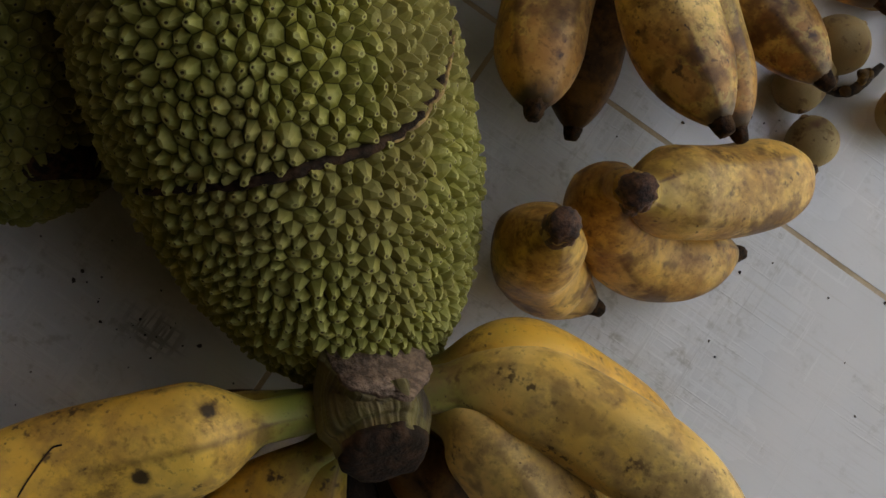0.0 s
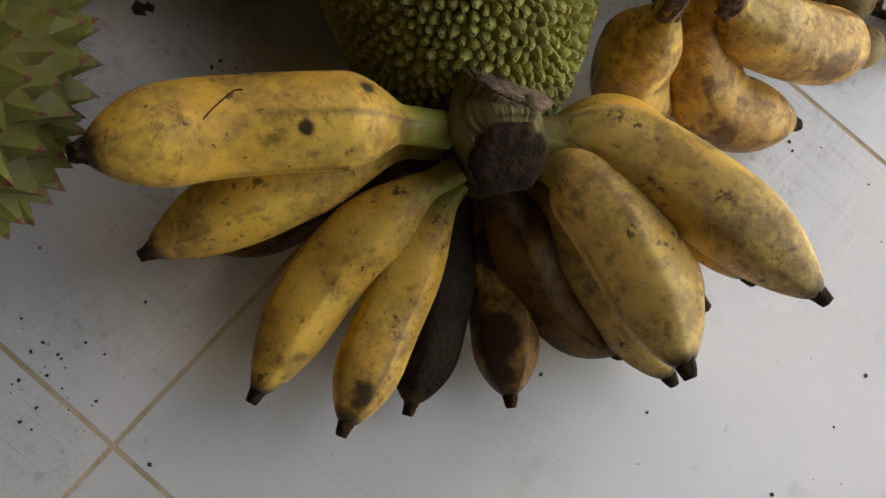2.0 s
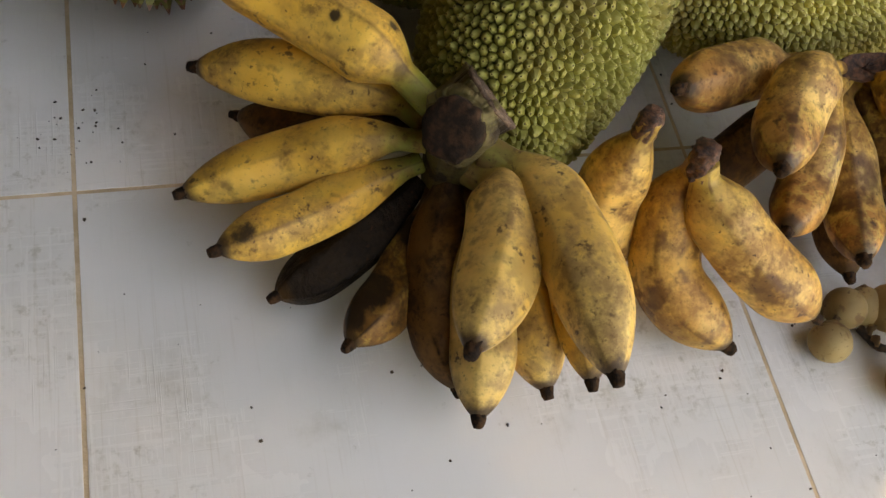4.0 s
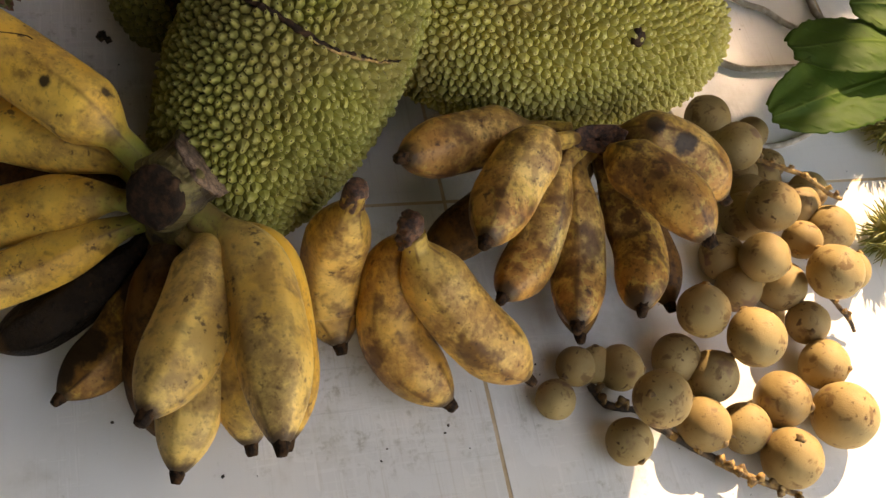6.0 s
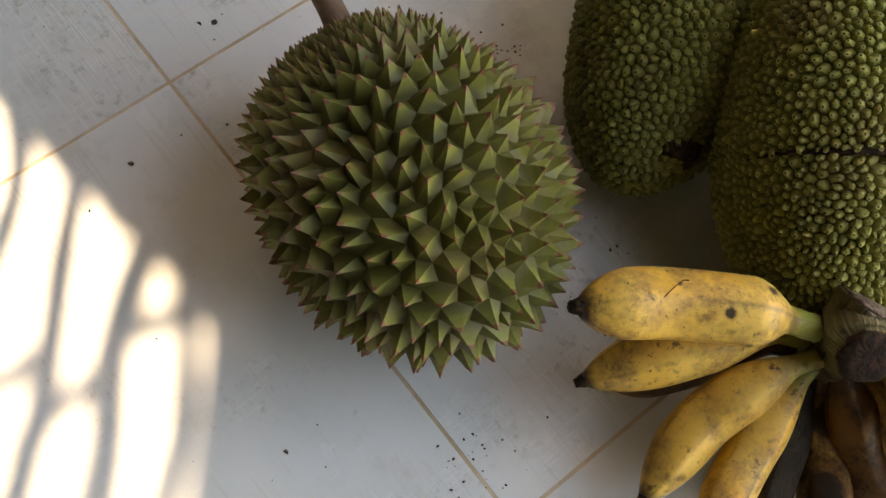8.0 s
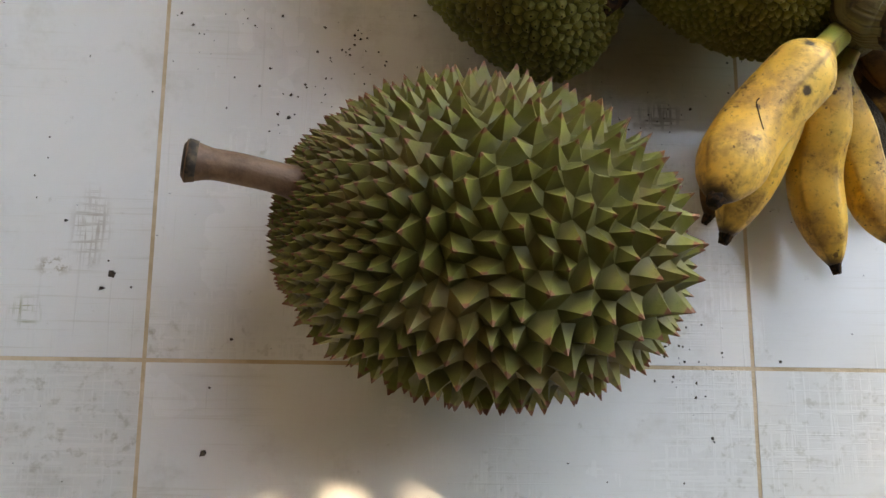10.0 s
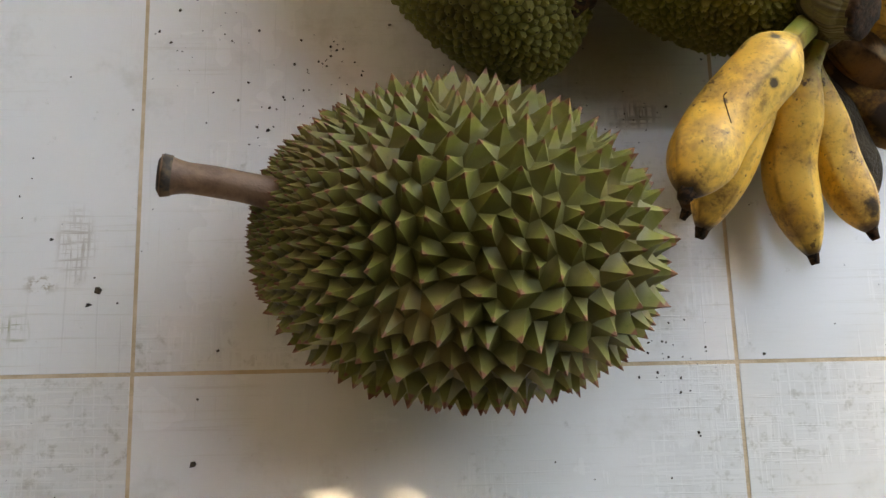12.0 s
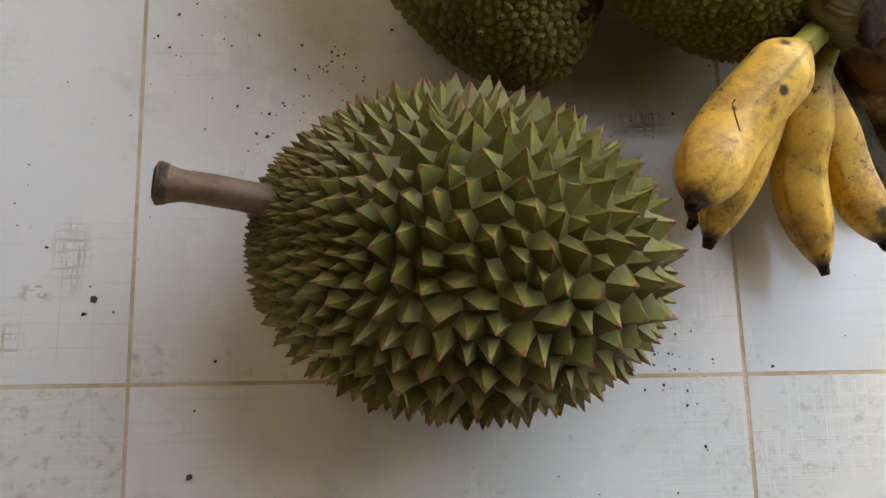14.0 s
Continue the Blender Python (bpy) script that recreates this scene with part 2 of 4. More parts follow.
k.color(k.mix(k.ramp(k.noise(120, 4), 0.4, 0.65), (0.34, 0.28, 0.21), (0.52, 0.45, 0.36)))
VINE = k.m

k = Mat("leaf_green", 0.6, 0.0, 0.14)
c = k.mix(k.ramp(k.noise(30, 4), 0.35, 0.7), (0.042, 0.088, 0.012), (0.080, 0.135, 0.020))
c = k.mix(k.ramp(k.attr("vein"), 0.5, 1.0), c, (0.13, 0.19, 0.035))
c = k.mix(k.ramp(k.noise(140, 4, 0.7), 0.64, 0.70), c, (0.05, 0.03, 0.012))
k.color(c)
tl = k.t.nodes.new("ShaderNodeBsdfTranslucent")
tl.inputs[0].default_value = (0.15, 0.29, 0.018, 1)
k.bump(k.math("ADD", k.attr("vein"), k.math("MULTIPLY", k.noise(60, 5, 0.6), 1.5)), 0.8, 0.0015)
ms = k.t.nodes.new("ShaderNodeMixShader")
ms.inputs[0].default_value = 0.35
k.t.links.new(k.b.outputs[0], ms.inputs[1])
k.t.links.new(tl.outputs[0], ms.inputs[2])
k.t.links.new(ms.outputs[0], k.t.nodes["Material Output"].inputs[0])
LEAF = k.m
k = Mat("rambutan_hair", 0.5)
k.color(k.mix(k.ramp(k.noise(60, 3), 0.4, 0.65), (0.12, 0.14, 0.025), (0.30, 0.27, 0.07)))
HAIR = k.m

k = Mat("white_glazed_tile", 0.2, 0.25, 0.5)
c = k.mix(k.ramp(k.noise(3.0, 5, 0.6), 0.35, 0.7), (0.77, 0.745, 0.70), (0.68, 0.655, 0.60))
c = k.mix(k.math("MULTIPLY", k.ramp(k.noise(11, 6, 0.7), 0.54, 0.72), 0.45), c, (0.50, 0.46, 0.38))
c = k.mix(k.math("MULTIPLY", k.ramp(k.noise(60, 5, 0.7), 0.64, 0.76), 0.5), c, (0.36, 0.32, 0.24))
scr = k.math("MULTIPLY", k.ramp(k.noise(9, 3, 0.5, stretch=(60, 1.2, 1)), 0.62, 0.70), k.ramp(k.noise(7, 2), 0.5, 0.62))
scr2 = k.math("MULTIPLY", k.ramp(k.noise(9, 3, 0.5, stretch=(1.2, 60, 1)), 0.62, 0.70), k.ramp(k.noise(6, 2), 0.52, 0.64))
weave = k.math("MAXIMUM", k.ramp(k.noise(22, 3, 0.6, stretch=(16, 0.6, 1)), 0.52, 0.62), k.ramp(k.noise(22, 3, 0.6, stretch=(0.6, 16, 1)), 0.52, 0.62))
weave = k.math("MULTIPLY", weave, k.ramp(k.noise(6, 4, 0.65), 0.50, 0.66))
scr = k.math("MAXIMUM", scr, scr2)
brush = k.math("MULTIPLY", k.ramp(k.noise(5, 4, 0.6, stretch=(2.5, 90, 1)), 0.56, 0.72), k.ramp(k.noise(5, 3), 0.42, 0.62))
c = k.mix(k.math("MULTIPLY", brush, 0.35), c, (0.52, 0.46, 0.36))
c = k.mix(k.math("MULTIPLY", scr, 0.3), c, (0.45, 0.42, 0.36))
c = k.mix(k.math("MULTIPLY", k.math("MULTIPLY", k.ramp(k.noise(120, 5, 0.7), 0.52, 0.68), k.ramp(k.noise(6, 3), 0.52, 0.66)), 0.5), c, (0.38, 0.34, 0.25))
ground_at = k.t.nodes.new("ShaderNodeNewGeometry").outputs["Position"]


def stain(c, x, y, rx, ry, tint, amount, grain):
    """A worn stain of its own shape at one place of the floor."""
    mp = k.t.nodes.new("ShaderNodeMapping")
    mp.inputs["Location"].default_value = (-x / rx, -y / ry, 0)
    mp.inputs["Scale"].default_value = (1 / rx, 1 / ry, 0)
    k.t.links.new(ground_at, mp.inputs[0])
    ln = k.t.nodes.new("ShaderNodeVectorMath")
    ln.operation = "LENGTH"
    k.t.links.new(mp.outputs[0], ln.inputs[0])
    near = k.ramp(k.math("ADD", ln.outputs["Value"], k.math("MULTIPLY", k.noise(60, 4, 0.7, ground_at), 0.8)), 1.5, 0.7)
    return k.mix(k.math("MULTIPLY", k.math("MULTIPLY", near, k.ramp(grain, 0.48, 0.60)), amount), c, tint)


lines = k.math("MAXIMUM", k.noise(26, 3, 0.6, ground_at, (14, 1, 1)), k.noise(26, 3, 0.6, ground_at, (1, 14, 1)))
c = stain(c, -0.440, 0.086, 0.016, 0.030, (0.32, 0.24, 0.15), 0.5, lines)
c = stain(c, -0.462, 0.060, 0.014, 0.008, (0.32, 0.25, 0.14), 0.7, k.noise(150, 4, 0.7, ground_at))
c = stain(c, -0.476, 0.030, 0.012, 0.012, (0.30, 0.29, 0.13), 0.7, lines)
c = stain(c, -0.056, 0.176, 0.020, 0.012, (0.18, 0.15, 0.10), 0.6, lines)
c = stain(c, 0.222, 0.020, 0.014, 0.010, (0.48, 0.40, 0.24), 0.6, k.noise(90, 3, 0.6, ground_at))
c = stain(c, 0.230, 0.135, 0.010, 0.014, (0.48, 0.40, 0.24), 0.6, k.noise(90, 3, 0.6, ground_at))
k.color(c)
k.rough(k.math("ADD", k.ramp(k.noise(8, 4, 0.6), 0.3, 0.7, 0.14, 0.30), k.math("MULTIPLY", k.math("ADD", scr, k.math("MULTIPLY", weave, 0.6)), 0.25)))
wav = k.math("ADD", k.noise(14, 3), k.math("MULTIPLY", k.noise(45, 2, 0.5, stretch=(1, 9, 1)), 0.12))
k.bump(k.math("ADD", k.math("ADD", wav, k.math("MULTIPLY", weave, 0.20)), k.math("MULTIPLY", scr, 0.8)), 0.26, 0.0012)
TILE = k.m
k = Mat("stained_grout", 0.9)
k.color(k.mix(k.ramp(k.noise(30, 5, 0.65), 0.3, 0.7), (0.46, 0.32, 0.18), (0.66, 0.50, 0.33)))
k.bump(k.noise(400, 4), 0.6, 0.001)
GROUT = k.m
k = Mat("crumbs", 0.9)
k.color(k.mix(k.ramp(k.noise(200, 3), 0.4, 0.6), (0.02, 0.016, 0.012), (0.07, 0.05, 0.03)))
CRUMB = k.m
# plaster and boards of the unseen light blockers, dark to bounce little
k = Mat("plaster", 0.9)
k.color(k.mix(k.ramp(k.noise(2, 5), 0.35, 0.7), (0.10, 0.085, 0.07), (0.06, 0.052, 0.045)))
k.bump(k.noise(60, 4), 0.3, 0.002)
PLASTER = k.m
k = Mat("roof_boards", 0.85)
k.color(k.mix(k.ramp(k.noise(6, 5, stretch=(8, 0.5, 1)), 0.35, 0.7), (0.05, 0.035, 0.025), (0.10, 0.07, 0.045)))
ROOF = k.m
k = Mat("earth", 0.95)
k.color(k.mix(k.ramp(k.noise(1.5, 6), 0.35, 0.7), (0.16, 0.12, 0.075), (0.09, 0.10, 0.04)))
EARTH = k.m


# ---- mesh helpers ----
def thing(name, label, category, group="", loc=(0, 0, 0)):
    ob = new(name)
    ob.empty_display_size = 0.02
    ob.location = loc
    return tagged(ob, label, category, group)


def placed(ob):
    m = Matrix.Translation(ob.location)
    return placed(ob.parent) @ ob.matrix_parent_inverse @ m if ob.parent else m


def hang(ob, parent):
    """Make ob a part of parent without moving it."""
    ob.parent = parent
    ob.matrix_parent_inverse = placed(parent).inverted()
    return ob


def mesh_of(name, verts, faces, mat, smooth=True, **attrs):
    me = bpy.data.meshes.new(name)
    me.from_pydata([tuple(v) for v in verts], [], faces)
    for key, values in attrs.items():
        a = me.attributes.new(key, "FLOAT", "POINT")
        a.data.foreach_set("value", [float(v) for v in values])
    me.polygons.foreach_set("use_smooth", [smooth] * len(me.polygons))
    for m in mat if isinstance(mat, (list, tuple)) else [mat]:
        me.materials.append(m)
    me.update()
    return new(name, me)


def box(name, lo, hi, mat, bevel=0.0):
    bm = bmesh.new()
    bmesh.ops.create_cube(bm, size=1.0)
    for v in bm.verts:
        v.co = Vector([(a + b) / 2 + c * (b - a) for a, b, c in zip(lo, hi, v.co)])
    if bevel:
        bmesh.ops.bevel(bm, geom=bm.edges[:], offset=bevel, segments=1, affect="EDGES")
    me = bpy.data.meshes.new(name)
    bm.to_mesh(me)
    bm.free()
    me.materials.append(mat)
    return new(name, me)


def spline(nodes, n):
    """n points evenly spaced on a smooth curve through the nodes."""
    p = [Vector(v) for v in nodes]
    p = [2 * p[0] - p[1], *p, 2 * p[-1] - p[-2]]
    dense = []
    for i in range(1, len(p) - 2):
        for s in range(40):
            t = s / 40
            a, b, c, d = p[i - 1], p[i], p[i + 1], p[i + 2]
            dense.append(0.5 * (2 * b + (c - a) * t + (2 * a - 5 * b + 4 * c - d) * t * t + (3 * b - a - 3 * c + d) * t**3))
    dense.append(p[-2])
    cum = [0.0]
    for a, b in zip(dense, dense[1:]):
        cum.append(cum[-1] + (b - a).length)
    out, j = [], 0
    for i in range(n):
        s = cum[-1] * i / (n - 1)
        while j < len(dense) - 2 and cum[j + 1] < s:
            j += 1
        f = (s - cum[j]) / max(cum[j + 1] - cum[j], 1e-9)
        out.append(dense[j].lerp(dense[j + 1], min(max(f, 0), 1)))
    return out, cum[-1]


def sweep(path, radius, sides=12, section=None, phase=0.0):
    """Rings of points round a path; radius(u), section(angle, u). Returns verts, faces, u and angle of each vert."""
    n = len(path)
    verts, us, an = [], [], []
    side = None
    for i, p in enumerate(path):
        d = (path[min(i + 1, n - 1)] - path[max(i - 1, 0)]).normalized()
        if side is None:
            side = d.orthogonal().normalized()
        side = (side - d * side.dot(d)).normalized()
        up = d.cross(side)
        u = i / (n - 1)
        for j in range(sides):
            a = 2 * math.pi * j / sides + phase
            r = radius(u) * (section(a, u) if section else 1.0)
            verts.append(p + (side * math.cos(a) + up * math.sin(a)) * r)
            us.append(u)
            an.append(a)
    faces = [(i * sides + j, i * sides + (j + 1) % sides, (i + 1) * sides + (j + 1) % sides, (i + 1) * sides + j) for i in range(n - 1) for j in range(sides)]
    faces += [tuple(range(sides - 1, -1, -1)), tuple(range((n - 1) * sides, n * sides))]
    return verts, faces, us, an


def smooth(a, b, x):
    t = min(max((x - a) / (b - a), 0), 1)
    return t * t * (3 - 2 * t)


def tube(name, nodes, r0, r1, mat, sides=10, n=24, rough=0.12, seed=0.0):
    path, _ = spline(nodes, n)
    v, f, us, an = sweep(path, lambda u: r0 + (r1 - r0) * u, sides, lambda a, u: 1 + rough * noise.noise(Vector((math.cos(a) * 2, math.sin(a) * 2, u * 9 + seed))))
    return mesh_of(name, v, f, mat)


# ---- floor, with unseen walls and roof added to shape the light ----
T = 0.4
floor = box("floor", (-1.6, -1.6, -0.12), (2.0, 2.4, -0.0003), GROUT)
tagged(floor, "white glazed ceramic tile floor with stained grout lines", "floor", kind="structure")
ground = box("ground", (-400, -400, -0.6), (400, 400, -0.16), EARTH)
tagged(ground, "bare earth and grass outside the tiled porch", "ground", kind="structure")
# unseen walls, added to block daylight from the east and south
wall = box("wall_east", (1.55, -1.75, -0.14), (1.70, 0.40, 2.7), PLASTER)
tagged(wall, "plain dark plastered wall, unseen, added to block light", "wall", kind="structure")
wall = box("wall_south", (-1.75, -1.75, -0.14), (1.548, -1.6, 2.7), PLASTER)
tagged(wall, "plain dark plastered wall, unseen, added to block light", "wall", kind="structure")
# unseen ceiling, its edges cut to set how much sky lights the fruit
for lo, hi in (((-1.75, -1.75), (0.10, 2.9)), ((0.102, -1.75), (0.85, 1.10)), ((0.852, -1.75), (1.75, 0.40))):
    ceiling = box("ceiling", (*lo, 2.702), (*hi, 2.78), ROOF)
    tagged(ceiling, "dark boarded ceiling, unseen, added to block sky light", "ceiling", kind="structure")
# unseen low corner walls and north wall, added to cut sky light
for lo, hi in (((-1.75, 2.043, -0.14), (-1.602, 2.35, 1.70)), ((-1.60, 2.2, -0.14), (-1.302, 2.35, 1.70))):
    tagged(box("parapet", lo, hi, PLASTER), "plain low plastered corner wall, unseen, added to cut light", "wall", kind="structure")
wall = box("wall_north", (-1.30, 2.2, -0.14), (0.40, 2.35, 2.7), PLASTER)
tagged(wall, "plain dark plastered wall, unseen, added to block light", "wall", kind="structure")
# unseen west wall, added; its gap lets in the sun patches on the left
W0, W1 = 0.76, 1.222
for lo, hi in ((W1, 2.041), (-1.598, W0 - 0.002)):
    wall = box("wall_west", (-1.75, lo, -0.14), (-1.602, hi, 2.7), PLASTER)
    tagged(wall, "plain dark plastered wall, unseen, added to block light", "wall", kind="structure")
wall = box("wall_west", (-1.75, W0, 1.94), (-1.602, W1 - 0.002, 2.7), PLASTER)
tagged(wall, "plain dark plastered wall, unseen, added to block light", "wall", kind="structure")
# unseen low wall, wavy sloping top, upright bars above: added to shape sun patches
sun_screen = thing("parapet", "unseen low wall with wavy top and bars, added to shape sun patches", "parapet", loc=(-1.66, 0.9, -0.14))
tagged(sun_screen, kind="structure")
verts, faces = [], []
for i in range(121):
    y = W0 + (W1 - 0.002 - W0) * i / 120
    z = 1.597 + 1.22 * (y - 1.087) + 0.030 * math.sin(y * 114) + 0.012 * noise.noise(Vector((y * 40, 0, 0)))
    verts += [(-1.75, y, -0.14), (-1.602, y, -0.14), (-1.602, y, z), (-1.75, y, z)]
for i in range(120):
    a = i * 4
    faces += [(a + l, a + (l + 1) % 4, a + 4 + (l + 1) % 4, a + 4 + l) for l in range(4)]
faces += [(3, 2, 1, 0), (480, 481, 482, 483)]
hang(mesh_of("wall_panel", verts, faces, PLASTER, False), sun_screen)
g = random.Random(3)
for y, w in ((1.128, 0.018), (1.066, 0.026), (1.006, 0.022), (0.945, 0.020), (0.89, 0.022), (0.83, 0.024)):
    z = 1.5 + 1.3 * (y - 1.087)
    nodes = [(-1.66, y + g.uniform(-0.012, 0.012), z + (1.942 - z) * q / 7) for q in range(8)]
    hang(tube("bar", nodes, w / 2, w / 2, ROOF, 8, 24, 0.5, y), sun_screen)
for y, z, dy, dz in ((1.075, 1.66, 0.050, 0.012), (1.000, 1.70, 0.055, -0.015), (0.945, 1.62, 0.055, 0.020), (1.03, 1.84, 0.06, 0.02)):
    hang(tube("cross_bar", [(-1.662, y, z), (-1.664, y + dy * 0.5, z + dz + 0.006), (-1.662, y + dy, z + dz)], 0.0085, 0.0075, ROOF, 8, 12, 0.4, z), sun_screen)


# ---- bananas ----
def banana(name, parent, nodes, r, mat, neck=0.007, s0=None, blunt=0.10, lobes=0.06, phase=0.0, tip=0.32, bruises=(), cut=False, end=0.26):
    """A banana along nodes from its stalk's root to its blossom end; s0: the share of its length that is stalk."""
    last, before = Vector(nodes[-1]), Vector(nodes[-2])
    nodes = [*nodes[:-1], last + (before - last).normalized() * 0.0065]
    path, length = spline(nodes, 90)
    if s0 is None:
        s0 = 0.12
    tip *= 0.62
    end = max(0.21, end * 1.05)

    def radius(u):
        body = neck + (r - neck) * smooth(s0 - 0.05, s0 + max(0.12, blunt * 2.0), u) ** 0.66
        if u > 1 - end:
            q = (u - 1 + end) / end
            body *= tip + (1 - tip) * (1 - q ** 2.1) ** 0.9
        return body

    def section(a, u):
        w = 2.5 * (a + phase)
        return 1 + 0.75 * lobes * (1 - 1.7 * abs(math.sin(w)) ** 0.85) + 0.03 * noise.noise(Vector((math.cos(a), math.sin(a), u * 2.2 + phase * 7)))

    v, f, us, an = sweep(path, radius, 54, section)
    ridge = [1 - abs(math.sin(2.5 * (a + phase))) for a in an]
    br = []
    for p in v:
        q = 0.0
        for c, rad, *_ in bruises:
            q = max(q, smooth(rad * 1.7, rad * 0.35, (Vector(c) - p).length) if rad else 0)
        br.append(q)
    ob = mesh_of(name, v, f, mat, along=us, ridge=ridge, bruise=br)
    if parent:
        hang(ob, parent)
    d = (path[-1] - path[-3]).normalized()
    rt = r * tip
    w, f2, *_ = sweep([path[-1] - d * 0.0015, path[-1] + d * 0.001, path[-1] + d * 0.004, path[-1] + d * 0.0065], lambda u: rt * (1.02 + 0.06 * math.sin(math.pi * u) - 0.42 * u), 20,
                      lambda a, u: 1 + 0.38 * noise.noise(Vector((2.4 * math.cos(a), 2.4 * math.sin(a), u * 2 + phase * 5))))
    hang(mesh_of("blossom_tip", w, f2, TIP), ob)
    if cut:
        d = (path[0] - path[2]).normalized()
        w, f2, *_ = sweep([path[0] - d * 0.012, path[0] - d * 0.006, path[0] - d * 0.001, path[0] + d * 0.003, path[0] + d * 0.005], lambda u: neck * (1.03 - 0.10 * u - 0.14 * smooth(0.80, 1, u)), 36,
                          lambda a, u: 1 + 0.22 * noise.noise(Vector((2 * math.cos(a), 2 * math.sin(a), u * 4 + phase))) + 0.10 * noise.noise(Vector((6 * math.cos(a), 6 * math.sin(a), u * 2))))
        hang(mesh_of("torn_stalk", w, f2, FIBRE), ob)
    return ob


hand = thing("banana_hand", "hand of ripe yellow bananas with thick cut stalk on tiles", "bananas", loc=(0.05, 0.20, 0.0))
top = banana("banana", hand, [(0.026, 0.196, 0.100), (0.000, 0.170, 0.112), (-0.040, 0.127, 0.114), (-0.070, 0.077, 0.129)], 0.0208, YELLOW, 0.0082, 0.20, 0.06, 0.05, 0.3, 0.42, [((-0.007, 0.175, 0.126), 0.0045), ((-0.012, 0.146, 0.132), 0.0035)], end=0.21)
skin = [v.co for v in top.data.vertices]
scratch = []
for q in range(7):
    p = Vector((-0.0439, 0.1442, 0.140)).lerp(Vector((-0.0415, 0.1197, 0.136)), q / 6)
    scratch.append(min(skin, key=lambda v: (v - p).length) + Vector((0, 0, 0.0001)))
tagged(hang(tube("scratch", scratch, 0.00036, 0.0003, TIP, 6, 30, 0.4), top), "thin dark dried scratch")
banana("banana", hand, [(0.026, 0.196, 0.085), (0.004, 0.174, 0.083), (-0.022, 0.118, 0.074), (-0.040, 0.071, 0.062)], 0.0195, YELLOW, 0.008, 0.16, 0.16, 0.05, 0.9, 0.36, end=0.36)
banana("banana", hand, [(0.028, 0.194, 0.070), (0.008, 0.176, 0.058), (-0.014, 0.135, 0.030), (-0.036, 0.094, 0.020)], 0.0178, BROWN, 0.007, 0.16, 0.14, 0.07, 0.2)
banana("banana", hand, [(0.040, 0.192, 0.086), (0.031, 0.165, 0.078), (0.026, 0.118, 0.055), (0.039, 0.056, 0.049)], 0.0175, YELLOW, 0.0065, 0.15, 0.12, 0.05, 1.5, 0.36, end=0.34)
banana("banana", hand, [(0.042, 0.192, 0.070), (0.046, 0.172, 0.064), (0.060, 0.126, 0.051), (0.079, 0.071, 0.053)], 0.0158, YELLOW, 0.0065, 0.12, 0.16, 0.06, 0.4, 0.40, bruises=[((0.0765, 0.088, 0.071), 0.0125)])
banana("banana", hand, [(0.046, 0.194, 0.056), (0.056, 0.178, 0.045), (0.078, 0.141, 0.029), (0.097, 0.101, 0.026)], 0.0162, BLACK, 0.0065, 0.14, 0.16, 0.13, 1.1, 0.36)
banana("banana", hand, [(0.052, 0.200, 0.056), (0.064, 0.194, 0.045), (0.096, 0.174, 0.028), (0.133, 0.137, 0.028)], 0.0170, GOLDEN, 0.0065, 0.14, 0.16, 0.10, 0.7, 0.36, bruises=[((0.104, 0.152, 0.044), 0.015), ((0.116, 0.142, 0.038), 0.010), ((0.075, 0.185, 0.052), 0.012)])
banana("banana", hand, [(0.055, 0.206, 0.068), (0.076, 0.199, 0.058), (0.112, 0.191, 0.034), (0.163, 0.199, 0.013)], 0.0166, BROWN, 0.0085, 0.08, 0.10, 0.08, 0.1, 0.36)
banana("banana", hand, [(0.056, 0.214, 0.080), (0.080, 0.226, 0.088), (0.128, 0.210, 0.095), (0.175, 0.183, 0.102)], 0.0210, DULL, 0.0085, 0.13, 0.10, 0.06, 0.5, 0.36, bruises=[((0.172, 0.19, 0.114), 0.006)], end=0.32)
banana("banana", hand, [(0.056, 0.214, 0.064), (0.080, 0.218, 0.060), (0.135, 0.213, 0.044), (0.188, 0.199, 0.034)], 0.0185, DULL, 0.007, 0.13, 0.14, 0.06, 1.3, 0.36)
banana("banana", hand, [(0.054, 0.222, 0.094), (0.084, 0.245, 0.098), (0.137, 0.251, 0.107), (0.201, 0.249, 0.109)], 0.0202, DULL, 0.0095, 0.15, 0.09, 0.06, 0.85, 0.34, end=0.34)
banana("banana", hand, [(0.054, 0.224, 0.082), (0.080, 0.256, 0.088), (0.130, 0.264, 0.068), (0.184, 0.259, 0.055)], 0.0175, YELLOW, 0.0085, 0.16, 0.10, 0.06, 0.1, 0.36)
banana("banana", hand, [(0.056, 0.218, 0.062), (0.080, 0.230, 0.056), (0.130, 0.238, 0.044), (0.178, 0.242, 0.034)], 0.0182, DULL, 0.007, 0.14, 0.14, 0.06, 0.6, 0.36)

# thick cut stalk that joins the hand: angular, streaked along, flared to a rough cut
CROWN_CORNERS = ((0.25, 1.10), (1.25, 0.98), (2.15, 1.12), (3.1, 0.96), (4.15, 1.12), (5.3, 1.0))


def angular(a):
    """Radius of an uneven polygon with soft corners."""
    a %= 2 * math.pi
    best = 9.0
    for (a0, r0), (a1, r1) in zip(CROWN_CORNERS, CROWN_CORNERS[1:] + CROWN_CORNERS[:1]):
        span, t = (a1 - a0) % (2 * math.pi), (a - a0) % (2 * math.pi)
        if t <= span:
            best = r0 * r1 * math.sin(span) / (r0 * math.sin(t) + r1 * math.sin(span - t))
    return 0.35 + 0.65 * best


def streak(a, u):
    return 0.5 + 0.55 * noise.noise(Vector((11 * math.cos(a), 11 * math.sin(a), u * 0.9))) + 0.35 * noise.noise(Vector((30 * math.cos(a), 30 * math.sin(a), u * 1.6)))


